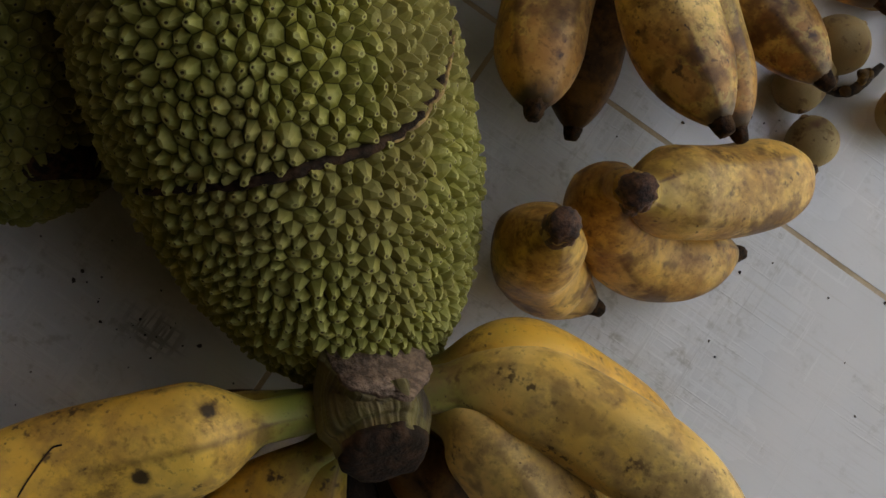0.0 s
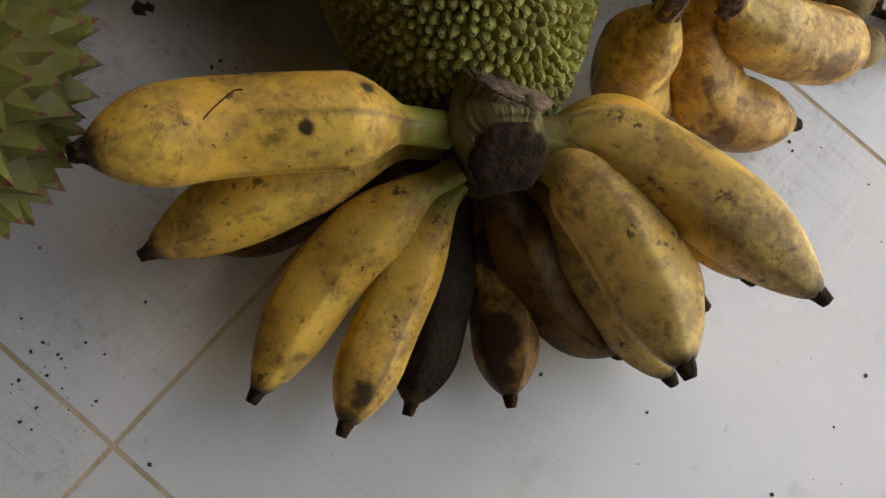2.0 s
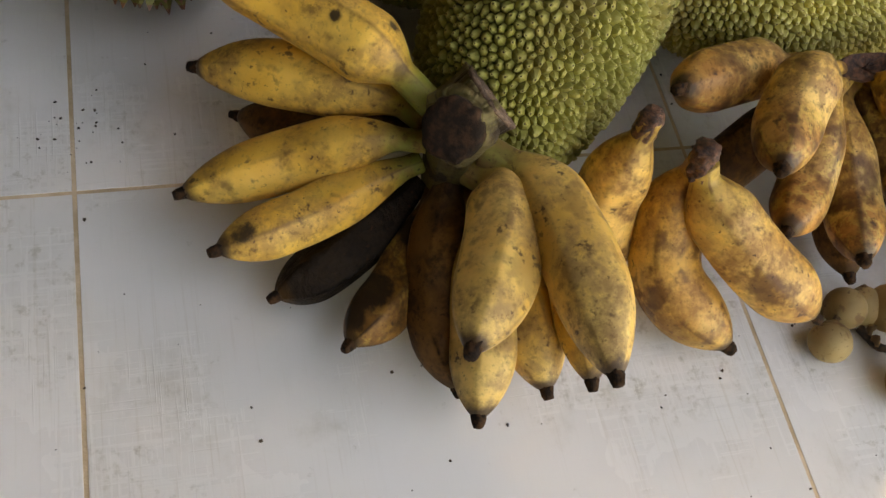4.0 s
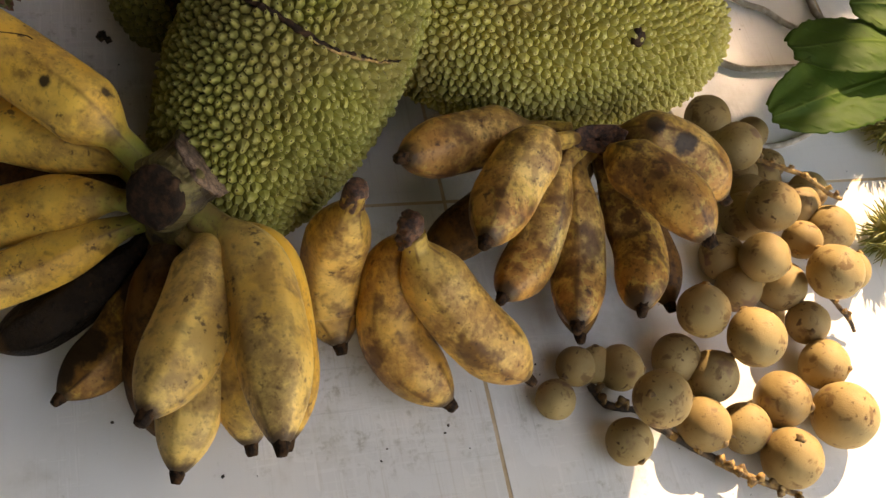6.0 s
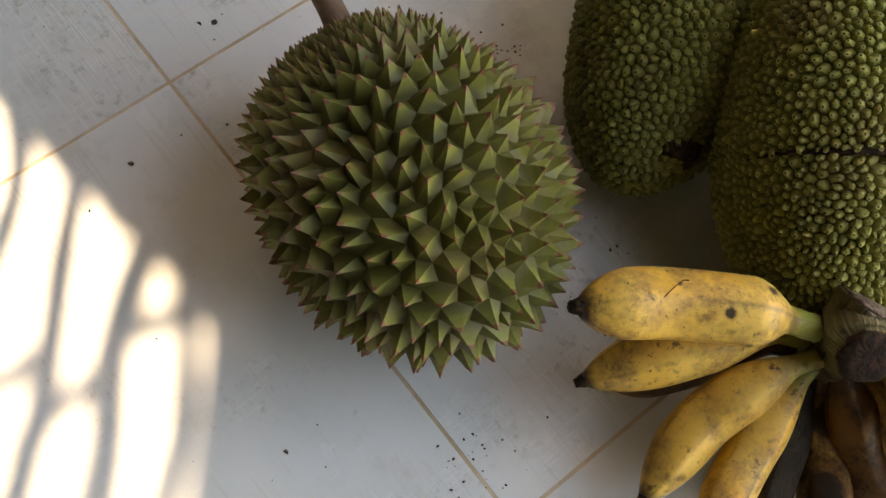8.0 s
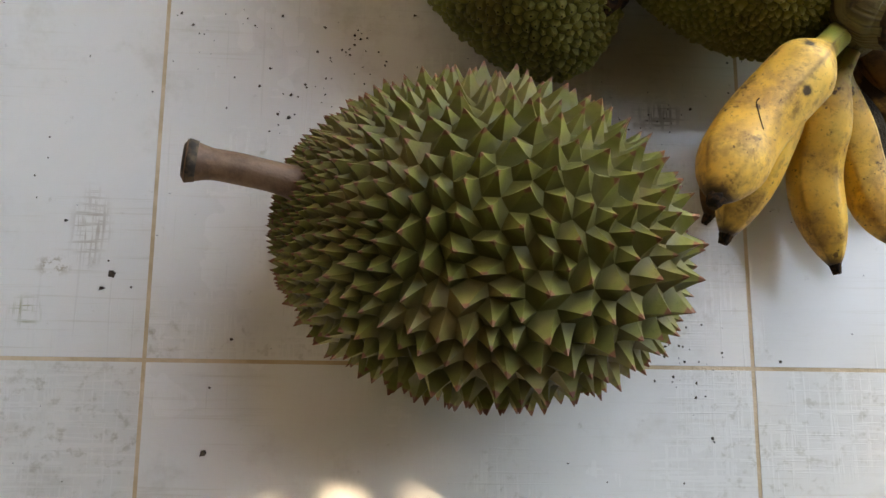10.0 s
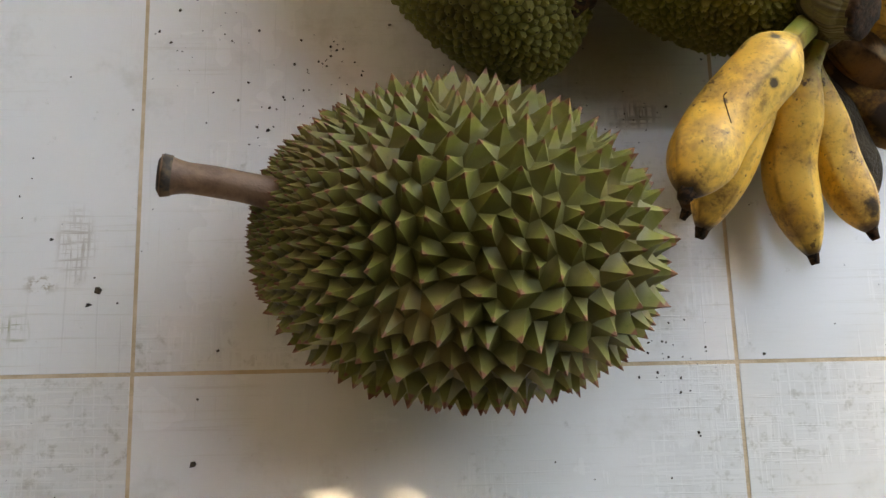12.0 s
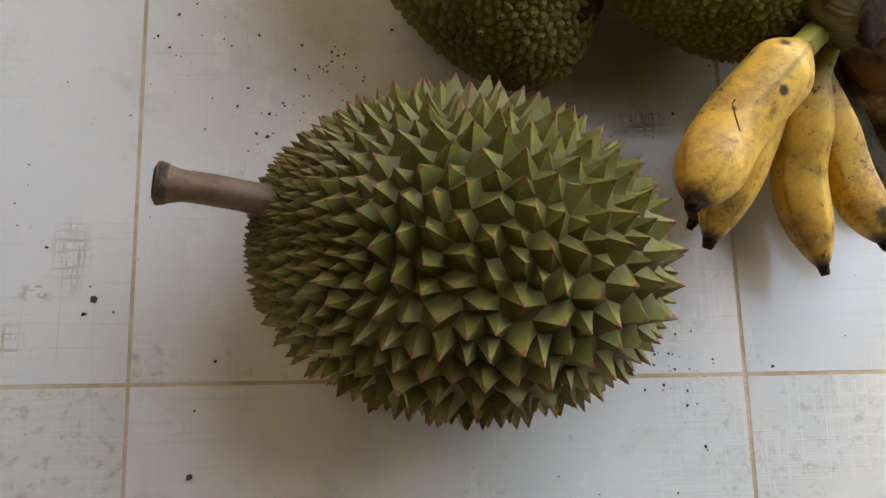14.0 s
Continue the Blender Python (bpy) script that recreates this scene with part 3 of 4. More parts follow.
CUT_AT, CUT_OUT = Vector((0.0335, 0.2250, 0.1140)), Vector((-0.20, 0.74, 0.64)).normalized()
SCAR_AT, SCAR_OUT = Vector((0.0556, 0.1972, 0.1177)), Vector((0.56, -0.56, 0.61)).normalized()
path, _ = spline([SCAR_AT - SCAR_OUT * 0.001, SCAR_AT - SCAR_OUT * 0.011, CUT_AT - CUT_OUT * 0.014, CUT_AT], 40)
v, f, us, an = sweep(path, lambda u: 0.0172 + 0.0042 * smooth(0, 0.35, u) - 0.0012 * smooth(0.35, 0.7, u) + 0.0010 * smooth(0.7, 1, u), 160,
                     lambda a, u: angular(a) * (1 + 0.05 * noise.noise(Vector((2 * math.cos(a), 2 * math.sin(a), u * 2))) + 0.022 * (streak(a, u) - 0.5) * smooth(0.1, 0.3, u)) + 0.05 * noise.noise(Vector((7 * math.cos(a), 7 * math.sin(a), 5))) * smooth(0.85, 1, u))
crown = hang(mesh_of("crown", v, f, CROWN, ridge=[streak(a, u) for a, u in zip(an, us)]), hand)
v, f, us, an = sweep([SCAR_AT + SCAR_OUT * q for q in (-0.003, 0.0004, 0.0018, 0.0026, 0.0030, 0.0031)],
                     lambda u: 0.0172 * (1.03, 1.0, 0.88, 0.66, 0.40, 0.1)[round(u * 5)], 60, lambda a, u: 0.5 + 0.5 * angular(a) + 0.12 * noise.noise(Vector((3 * math.cos(a), 3 * math.sin(a), 3 + u))))
tagged(hang(mesh_of("cut_face", v, f, SCAR), crown), "dark dried round scar")
v, f, us, an = sweep([CUT_AT + CUT_OUT * q for q in (-0.001, 0.0012, 0.0018, 0.0012)],
                     lambda u: 0.0214 * (1.0, 1.0, 0.86, 0.3)[round(u * 3)], 60, lambda a, u: angular(a) + 0.07 * noise.noise(Vector((7 * math.cos(a), 7 * math.sin(a), 5))) + 0.04 * noise.noise(Vector((16 * math.cos(a), 16 * math.sin(a), u * 3))))
tagged(hang(mesh_of("cut_face", v, f, CUT), crown), "rough tan cut face")
path, _ = spline([(0.044, 0.207, 0.112), (0.046, 0.206, 0.090), (0.048, 0.206, 0.066), (0.050, 0.207, 0.048)], 16)
v, f, us, an = sweep(path, lambda u: 0.0175 - 0.005 * u, 60, lambda a, u: angular(a + u) + 0.02 * (streak(a, u) - 0.5))
hang(mesh_of("crown_base", v, f, CROWN, ridge=[streak(a, u) for a, u in zip(an, us)]), hand)

lone = banana("loose_banana", None, [(0.062, 0.305, 0.126), (0.064, 0.304, 0.106), (0.068, 0.301, 0.060), (0.088, 0.302, 0.026), (0.116, 0.305, 0.017)], 0.0200, PAIRED, 0.0068, 0.15, 0.12, 0.05, 0.4, 0.40, cut=True, end=0.25)
tagged(lone, "single bruised banana standing against the jackfruit", "banana")
pair = thing("banana_pair", "two bruised bananas joined by a torn dark stalk", "bananas", loc=(0.08, 0.337, 0.0))
banana("banana", pair, [(0.079, 0.337, 0.108), (0.077, 0.340, 0.088), (0.086, 0.337, 0.058), (0.116, 0.336, 0.033), (0.160, 0.370, 0.017)], 0.0215, PAIRED, 0.0075, 0.16, 0.10, 0.04, 0.3, 0.36, bruises=[((0.098, 0.338, 0.063), 0.007)])
banana("banana", pair, [(0.082, 0.338, 0.108), (0.088, 0.343, 0.095), (0.100, 0.354, 0.081), (0.126, 0.376, 0.066), (0.158, 0.415, 0.045)], 0.0210, PAIRED, 0.0075, 0.12, 0.10, 0.04, 1.0, 0.30)
hang(tube("torn_stalk", [(0.083, 0.338, 0.100), (0.081, 0.336, 0.110), (0.080, 0.335, 0.118), (0.0795, 0.3345, 0.121)], 0.0072, 0.0068, FIBRE, 30, 14, 0.5), pair)

hand = thing("banana_hand", "hand of brown-spotted overripe bananas lying by the jackfruit", "bananas", loc=(0.01, 0.48, 0.0))
banana("banana", hand, [(0.002, 0.466, 0.088), (-0.003, 0.436, 0.084), (0.011, 0.383, 0.091), (0.031, 0.337, 0.108)], 0.0195, SPOTTED, 0.006, 0.26, 0.08, 0.04, 0.3, 0.40, bruises=[((0.034, 0.335, 0.112), 0.007)])
banana("banana", hand, [(0.010, 0.468, 0.092), (0.030, 0.428, 0.112), (0.056, 0.403, 0.106), (0.098, 0.375, 0.116)], 0.0200, SPOTTED, 0.006, 0.30, 0.08, 0.04, 0.8, 0.40, end=0.3)
banana("banana", hand, [(0.014, 0.472, 0.090), (0.034, 0.449, 0.092), (0.077, 0.428, 0.066), (0.115, 0.393, 0.074)], 0.0172, SPOTTED, 0.006, 0.24, 0.12, 0.05, 0.2, 0.40)
banana("banana", hand, [(0.016, 0.478, 0.088), (0.032, 0.464, 0.083), (0.090, 0.457, 0.062), (0.137, 0.440, 0.070)], 0.0178, SPOTTED, 0.006, 0.18, 0.14, 0.05, 1.3, 0.42)
banana("banana", hand, [(0.018, 0.484, 0.086), (0.034, 0.485, 0.080), (0.078, 0.500, 0.068), (0.136, 0.478, 0.085)], 0.0172, DARKSPOT, 0.006, 0.18, 0.14, 0.06, 0.5, 0.40, bruises=[((0.138, 0.48, 0.095), 0.008)])
banana("banana", hand, [(0.014, 0.484, 0.090), (0.034, 0.489, 0.101), (0.070, 0.509, 0.114), (0.107, 0.524, 0.113)], 0.0190, DARKSPOT, 0.006, 0.16, 0.08, 0.04, 0.1, 0.42, bruises=[((0.108, 0.524, 0.122), 0.009)], end=0.3)
banana("banana", hand, [(0.006, 0.488, 0.090), (0.012, 0.505, 0.096), (0.026, 0.540, 0.094), (0.058, 0.572, 0.078)], 0.0195, SPOTTED, 0.006, 0.16, 0.08, 0.04, 0.7, 0.40, bruises=[((0.030, 0.530, 0.112), 0.009), ((0.016, 0.512, 0.114), 0.007)])
banana("banana", hand, [(0.006, 0.472, 0.076), (0.018, 0.446, 0.060), (0.040, 0.398, 0.030), (0.056, 0.364, 0.024)], 0.0185, BROWN, 0.006, 0.2, 0.12, 0.05, 0.7, 0.40)
banana("banana", hand, [(0.018, 0.480, 0.074), (0.034, 0.474, 0.058), (0.084, 0.470, 0.030), (0.128, 0.462, 0.026)], 0.0165, BROWN, 0.006, 0.2, 0.12, 0.05, 0.2, 0.40)
banana("banana", hand, [(0.014, 0.490, 0.072), (0.026, 0.504, 0.058), (0.066, 0.532, 0.030), (0.112, 0.536, 0.026)], 0.0170, BROWN, 0.006, 0.2, 0.12, 0.05, 0.9, 0.40)
# flat torn crown: an oval plate with a curled rim
verts, faces = [], []
cn = Vector((-0.35, 0.20, -0.915)).normalized()
ca = cn.cross(Vector((1, -0.10, 0))).normalized()
cb = cn.cross(ca)
OVAL = ((0.012, 0.55), (0.004, 0.80), (0.0005, 1.0), (-0.0022, 1.05), (-0.0030, 0.98), (-0.0012, 0.86), (-0.0002, 0.55), (0.0003, 0.1))
for dz, share in OVAL:
    for j in range(48):
        a = 2 * math.pi * j / 48
        w = share * (1 + 0.14 * noise.noise(Vector((2 * math.cos(a), 2 * math.sin(a), 1.5))) + 0.07 * noise.noise(Vector((7 * math.cos(a), 7 * math.sin(a), share * 3))))
        verts.append(Vector((0.017, 0.476, 0.1005)) + ca * (0.0185 * w * math.cos(a)) + cb * (0.0088 * w * math.sin(a)) + cn * (dz + 0.0012 * noise.noise(Vector((5 * math.cos(a), 5 * math.sin(a), share * 4)))))
for i in range(len(OVAL) - 1):
    faces += [(i * 48 + j, i * 48 + (j + 1) % 48, i * 48 + 48 + (j + 1) % 48, i * 48 + 48 + j) for j in range(48)]
faces += [tuple(range(48)), tuple(range((len(OVAL) - 1) * 48 + 47, (len(OVAL) - 1) * 48 - 1, -1))]
tagged(hang(mesh_of("crown", verts, faces, FIBRE), hand), "dark torn crown with a curled rim")


# ---- spiny fruit ----
def rind(name, parent, semi, m, spacing, height, mat, rings, flat, seed, lean=0.0, keep=0.72):
    """A body of packed cells, each raised to a point: rings are (share of the cell's width, share of the height)."""
    rng = random.Random(seed)
    sx, sy, sz = semi

    def surf(d):
        return Vector((d.x * sx, d.y * sy, d.z * sz))

    grid, sites, cell = {}, [], spacing
    tries = int(38 * 4 * math.pi * (sx * sy * sz) ** (2 / 3) / spacing**2)
    for _ in range(tries):
        d = Vector((rng.gauss(0, 1), rng.gauss(0, 1), rng.gauss(0, 1))).normalized()
        p = surf(d)
        g = spacing * (0.88 + 0.24 * rng.random())
        key = (int(p.x // cell), int(p.y // cell), int(p.z // cell))
        ok = True
        for i in (-1, 0, 1):
            for j in (-1, 0, 1):
                for l in (-1, 0, 1):
                    for q in grid.get((key[0] + i, key[1] + j, key[2] + l), ()):
                        if (q - p).length_squared < g * g * keep:
                            ok = False
                            break
                    if not ok:
                        break
                if not ok:
                    break
            if not ok:
                break
        if ok:
            grid.setdefault(key, []).append(p)
            sites.append(d)
    bm = bmesh.new()
    for d in sites:
        bm.verts.new(d)
    bmesh.ops.convex_hull(bm, input=bm.verts[:])
    bmesh.ops.triangulate(bm, faces=bm.faces[:])
    bm.normal_update()
    for vt in bm.verts:
        vt.co = surf(vt.co.normalized())
    bmesh.ops.beautify_fill(bm, faces=bm.faces[:], edges=bm.edges[:], method="ANGLE")
    bm.verts.index_update()
    bm.faces.index_update()
    bm.normal_update()
    verts, tipv, own, faces = [], [], [], []
    for fc in bm.faces:
        n = fc.calc_center_median()
        verts.append(surf(Vector((n.x / sx, n.y / sy, n.z / sz)).normalized()))
        tipv.append(0.0)
        own.append(0.5)
    for vt in bm.verts:
        fs = list(vt.link_faces)
        if len(fs) < 3:
            continue
        d = Vector((vt.co.x / sx, vt.co.y / sy, vt.co.z / sz)).normalized()
        out = Vector((d.x / sx, d.y / sy, d.z / sz)).normalized()
        a0 = out.orthogonal().normalized()
        b0 = out.cross(a0)
        fs.sort(key=lambda fc: math.atan2((fc.calc_center_median() - vt.co).dot(b0), (fc.calc_center_median() - vt.co).dot(a0)))
        ring = [fc.index for fc in fs]
        corner = [verts[i] for i in ring]
        mid = sum(corner, Vector()) / len(corner)
        size = sum((c - mid).length for c in corner) / len(corner)
        nrm = Vector((d.x / sx, d.y / sy, d.z / sz)).normalized()
        h = height * min(1.25, size / (spacing * 0.52)) * (0.85 + 0.3 * rng.random())
        slant = Vector((rng.uniform(-1, 1), rng.uniform(-1, 1), rng.uniform(-1, 1))) * lean * h
        mark = rng.random()
        prev = ring
        for share, rise in rings:
            base = len(verts)
            for c in corner:
                verts.append(mid.lerp(c, share) + nrm * h * rise + slant * rise * rise)
                tipv.append(min(rise, 0.8))
                own.append(mark)
            cur = list(range(base, base + len(corner)))
            for j in range(len(ring)):
                q = (j + 1) % len(ring)
                faces.append((prev[j], prev[q], cur[q], cur[j]))
            prev = cur
        verts.append(mid + nrm * h + slant)
        tipv.append(1.0)
        own.append(mark)
        for j in range(len(ring)):
            faces.append((prev[j], prev[(j + 1) % len(ring)], len(verts) - 1))
    bm.free()
    ob = mesh_of(name, [m @ v for v in verts], faces, mat, not flat, tip=tipv, own=own)
    return hang(ob, parent)


def thorns(name, parent, semi, m, spacing, height, mat, seed, small, tilt):
    """A rind of packed pyramids: few sharp ridges, hollow flanks, points that lean by tilt(direction)."""
    rng = random.Random(seed)
    sx, sy, sz = semi

    def surf(d):
        q = 1 + (0.045 * math.cos(5 * math.atan2(d.z, d.y) - radians(15)) + 0.012 * math.cos(10 * math.atan2(d.z, d.y) - radians(210))) * (1 - d.x * d.x)
        return Vector((d.x * sx, d.y * sy * q, d.z * sz * q))

    def unit(p):
        return Vector((p.x / sx, p.y / sy, p.z / sz)).normalized()

    sites, places = [], []
    for _ in range(26000):
        d = Vector((rng.gauss(0, 1), rng.gauss(0, 1), rng.gauss(0, 1))).normalized()
        p, g = surf(d), spacing * small(d) * rng.uniform(0.84, 1.0)
        if all((q - p).length_squared > g * g for q in places):
            places.append(p)
            sites.append(d)
    bm = bmesh.new()
    for d in sites:
        bm.verts.new(d)
    bmesh.ops.convex_hull(bm, input=bm.verts[:])
    for vt in bm.verts:
        vt.co = surf(vt.co.normalized())
    bmesh.ops.beautify_fill(bm, faces=bm.faces[:], edges=bm.edges[:], method="ANGLE")
    bm.normal_update()
    verts, faces, tipv, own, sharp = [], [], [], [], set()
    for vt in bm.verts:
        d = unit(vt.co)
        nrm = Vector((d.x / sx, d.y / sy, d.z / sz)).normalized()
        a0 = nrm.orthogonal().normalized()
        b0 = nrm.cross(a0)
        corner = [surf(unit(fc.calc_center_median())) for fc in vt.link_faces]
        if len(corner) < 3:
            continue
        corner.sort(key=lambda c: math.atan2((c - vt.co).dot(b0), (c - vt.co).dot(a0)))
        mid = sum(corner, Vector()) / len(corner)
        size = sum((c - mid).length for c in corner) / len(corner)
        h = height * min(1.2, (size / (spacing * 0.58)) ** 0.85) * rng.uniform(0.88, 1.14)
        lean = (tilt(d) + Vector((rng.uniform(-1, 1), rng.uniform(-1, 1), rng.uniform(-1, 1))) * 0.09) * h
        mark = rng.random()
        # the sharpest corners carry ridges, the others lie in a flank
        keep = list(range(len(corner)))
        while len(keep) > (4 if mark < 0.7 else 5):
            def bend(j):
                a, b, c = (corner[keep[(j + o) % len(keep)]] for o in (-1, 0, 1))
                return (b - a).angle(c - b, 0.0)
            keep.pop(min(range(len(keep)), key=bend))
        for j, i0 in enumerate(keep):
            i1 = keep[(j + 1) % len(keep)]
            n = (i1 - i0) % len(corner) or len(corner)
            base = len(verts)
            cols = [corner[(i0 + q) % len(corner)] for q in range(n + 1)]
            if n == 1:
                cols.insert(1, cols[0].lerp(cols[1], 0.5))
                n = 2
            for share, rise in ((1.0, 0.0), (0.72, 0.20), (0.44, 0.50), (0.19, 0.80), (0.03, 0.99)):
                for q, c in enumerate(cols):
                    flat = cols[0].lerp(cols[-1], q / n)
                    inward = (mid - flat) * (0.16 * math.sin(math.pi * q / n) * (1 - rise))
                    p = c.lerp(flat + inward, min(1, rise * 4))
                    verts.append(mid.lerp(p, share) + nrm * h * rise + lean * rise ** 1.6)
                    tipv.append(rise)
                    own.append(mark)
            w = n + 1
            for r in range(5):
                sharp.add((base + r * w, base + (r + 1) * w) if r < 4 else (base, base + n))
            sharp.update((base + q, base + q + 1) for q in range(n))
            for r in range(4):
                for q in range(n):
                    a = base + r * w + q
                    faces.append((a, a + 1, a + w + 1, a + w))
    bm.free()
    # weld the flanks, and keep ridges and valleys crisp
    seen, to, first = {}, [], []
    for i, p in enumerate(verts):
        key = tuple(round(c * 2e5) for c in p)
        if key not in seen:
            seen[key] = len(first)
            first.append(i)
        to.append(seen[key])
    faces = [tuple(dict.fromkeys(to[i] for i in fc)) for fc in faces]
    crisp = {tuple(sorted((to[a], to[b]))) for a, b in sharp}
    ob = mesh_of(name, [m @ verts[i] for i in first], [fc for fc in faces if len(fc) > 2], mat, True, tip=[tipv[i] for i in first], own=[own[i] for i in first])
    edge = ob.data.attributes.new("sharp_edge", "BOOLEAN", "EDGE")
    edge.data.foreach_set("value", [tuple(sorted(e.vertices)) in crisp for e in ob.data.edges])
    return hang(ob, parent)


def along(c, yaw, pitch):
    """A pose at c whose x axis points that way."""
    return Matrix.Translation(c) @ pose(0, 0, 0, 0, 0, yaw) @ pose(0, 0, 0, 0, -pitch, 0)


JACK_RINGS = ((0.97, 0.05), (0.62, 0.60), (0.30, 1.03))
CONE_RINGS = ((0.94, 0.08), (0.54, 0.66), (0.28, 1.02))
MA = along((-0.055, 0.289, 0.105), 145.9, 33.1)
jack = thing("jackfruit", "green ripe jackfruit with a split scar across its bumpy rind", "jackfruit", loc=(-0.055, 0.289, 0))
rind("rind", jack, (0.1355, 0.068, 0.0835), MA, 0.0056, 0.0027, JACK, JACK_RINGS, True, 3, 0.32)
split = ((20, -0.005), (34, 0.000), (48, 0.003), (70, 0.004), (85, 0.004), (103, 0.002), (117, 0.001), (135, 0.006), (154, 0.014), (162, 0.018))
pts = []
for a, x in split:
    q = math.sqrt(1 - (x / 0.1355) ** 2)
    pts.append(MA @ Vector((x, 0.0692 * q * math.cos(radians(a)), 0.0848 * q * math.sin(radians(a)))))
path, _ = spline(pts, 110)
path = [p + Vector((noise.noise(p * 260), noise.noise(p * 260 + Vector((9, 0, 0))), 0)) * 0.0012 for p in path]
v, f, *_ = sweep(path, lambda u: 0.0014 * (0.45 + math.sin(math.pi * u)) * (1 + 0.7 * noise.noise(Vector((u * 50, 3, 0)))), 8)
tagged(hang(mesh_of("split_scar", v, f, SCAR), jack), "thin brown split across the rind")
path2 = [p + Vector((0.0016, 0.0004, 0.0003)) for p in path[62:104]]
v, f, *_ = sweep(path2, lambda u: 0.0007 * (0.3 + math.sin(math.pi * u)) * (1 + 0.6 * noise.noise(Vector((u * 30, 8, 0)))), 8)
tagged(hang(mesh_of("dried_sap", v, f, TWIG), jack), "tan dried sap along the split")

MB = along((-0.0915, 0.471, 0.0885), 87.4, -6.0)
jack = thing("jackfruit", "yellow-green jackfruit with small pointed bumps and a dark spot", "jackfruit", loc=(-0.09, 0.471, 0))
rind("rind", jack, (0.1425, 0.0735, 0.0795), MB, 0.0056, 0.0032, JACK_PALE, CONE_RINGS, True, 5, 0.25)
q = MB.inverted() @ Vector((-0.039, 0.504, 0.135))
q = q / math.sqrt((q.x / 0.1425) ** 2 + (q.y / 0.0735) ** 2 + (q.z / 0.0795) ** 2)
spot, out = MB @ q, (MB.to_3x3() @ q).normalized()
hang(mesh_of("dark_spot", *sweep([spot, spot + out * 0.0026, spot + out * 0.0034], lambda u: 0.0066 * (1 - 0.5 * u * u), 18, lambda a, u: 1 + 0.35 * noise.noise(Vector((2 * math.cos(a), 2 * math.sin(a), 1))))[:2], SCAR), jack)

MC = along((-0.193, 0.312, 0.094), 118.0, 20.7)
jack = thing("jackfruit", "dull green jackfruit with flat bumps and a dark stalk scar", "jackfruit", loc=(-0.193, 0.312, 0))
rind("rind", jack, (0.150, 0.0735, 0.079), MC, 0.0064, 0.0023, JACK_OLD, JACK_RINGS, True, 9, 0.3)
scar = Vector((-0.112, 0.214, 0.080))
dirn = (scar - Vector((-0.193, 0.312, 0.094))).normalized()
hang(mesh_of("stalk_scar", *sweep([scar - dirn * 0.012, scar, scar + dirn * 0.003, scar + dirn * 0.001], lambda u: (0.019, 0.0165, 0.013, 0.004)[round(u * 3)], 22, lambda a, u: 1 + 0.25 * noise.noise(Vector((2 * math.cos(a), 2 * math.sin(a), u))))[:2], TIP), jack)

# durian
MD = along((-0.198, 0.062, 0.094), -12.2, 16.9)
durian = thing("durian", "green spiky durian with brown stalk lying on tiles", "durian", loc=(-0.198, 0.062, 0))
stem_dir = (MD.inverted() @ Vector((-0.303, 0.079, 0.118))).normalized()


def spine_size(d):
    g = (d - Vector((stem_dir.x, stem_dir.y, stem_dir.z))).length
    return 0.32 + 0.68 * smooth(0.1, 1.3, g)


def spine_tilt(d):
    """Points lean towards the stalk near it."""
    near = smooth(1.15, 0.25, (d - stem_dir).length)
    pull = stem_dir - d * d.dot(stem_dir)
    return pull * 0.9 * near


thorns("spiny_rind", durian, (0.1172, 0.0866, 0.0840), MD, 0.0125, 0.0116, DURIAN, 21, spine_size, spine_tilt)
path, _ = spline([(-0.284, 0.084, 0.110), (-0.304, 0.088, 0.118), (-0.330, 0.092, 0.125), (-0.357, 0.0945, 0.130)], 22)
v, f, *_ = sweep(path, lambda u: 0.0098 + 0.0030 * smooth(0.3, 0.0, u) - 0.0012 * smooth(0, 0.5, u) + 0.0030 * smooth(0.80, 1, u), 22, lambda a, u: 1 + 0.05 * noise.noise(Vector((2 * math.cos(a), 2 * math.sin(a), u * 4))))
stalk = hang(mesh_of("stalk", v, f, STALK), durian)
tagged(stalk, "thick smooth brown stalk")
tipp = path[-1]
dd = (path[-1] - path[-2]).normalized()
hang(mesh_of("stalk_end", *sweep([tipp - dd * 0.006, tipp - dd * 0.001, tipp + dd * 0.0015], lambda u: (0.0112, 0.0118, 0.0085)[round(u * 2)], 20, lambda a, u: 1 + 0.08 * noise.noise(Vector((2 * math.cos(a), 2 * math.sin(a), u))))[:2], DARK), stalk)

# ---- langsat ----
LANGSATS = [
    (0.160, 0.440, 0.0135), (0.139, 0.460, 0.0137), (0.139, 0.475, 0.0124), (0.144, 0.490, 0.0159), (0.194, 0.482, 0.0155), (0.178, 0.496, 0.0188, 0.047),
    (0.142, 0.533, 0.0168), (0.158, 0.555, 0.0181), (0.190, 0.537, 0.0181), (0.196, 0.567, 0.0173), (0.221, 0.592, 0.0203), (0.181, 0.600, 0.0198),
    (0.159, 0.645, 0.0181), (0.198, 0.642, 0.0229), (0.121, 0.547, 0.0181, 0.045), (0.095, 0.599, 0.0171), (0.145, 0.577, 0.0195, 0.049), (0.126, 0.647, 0.0158),
]
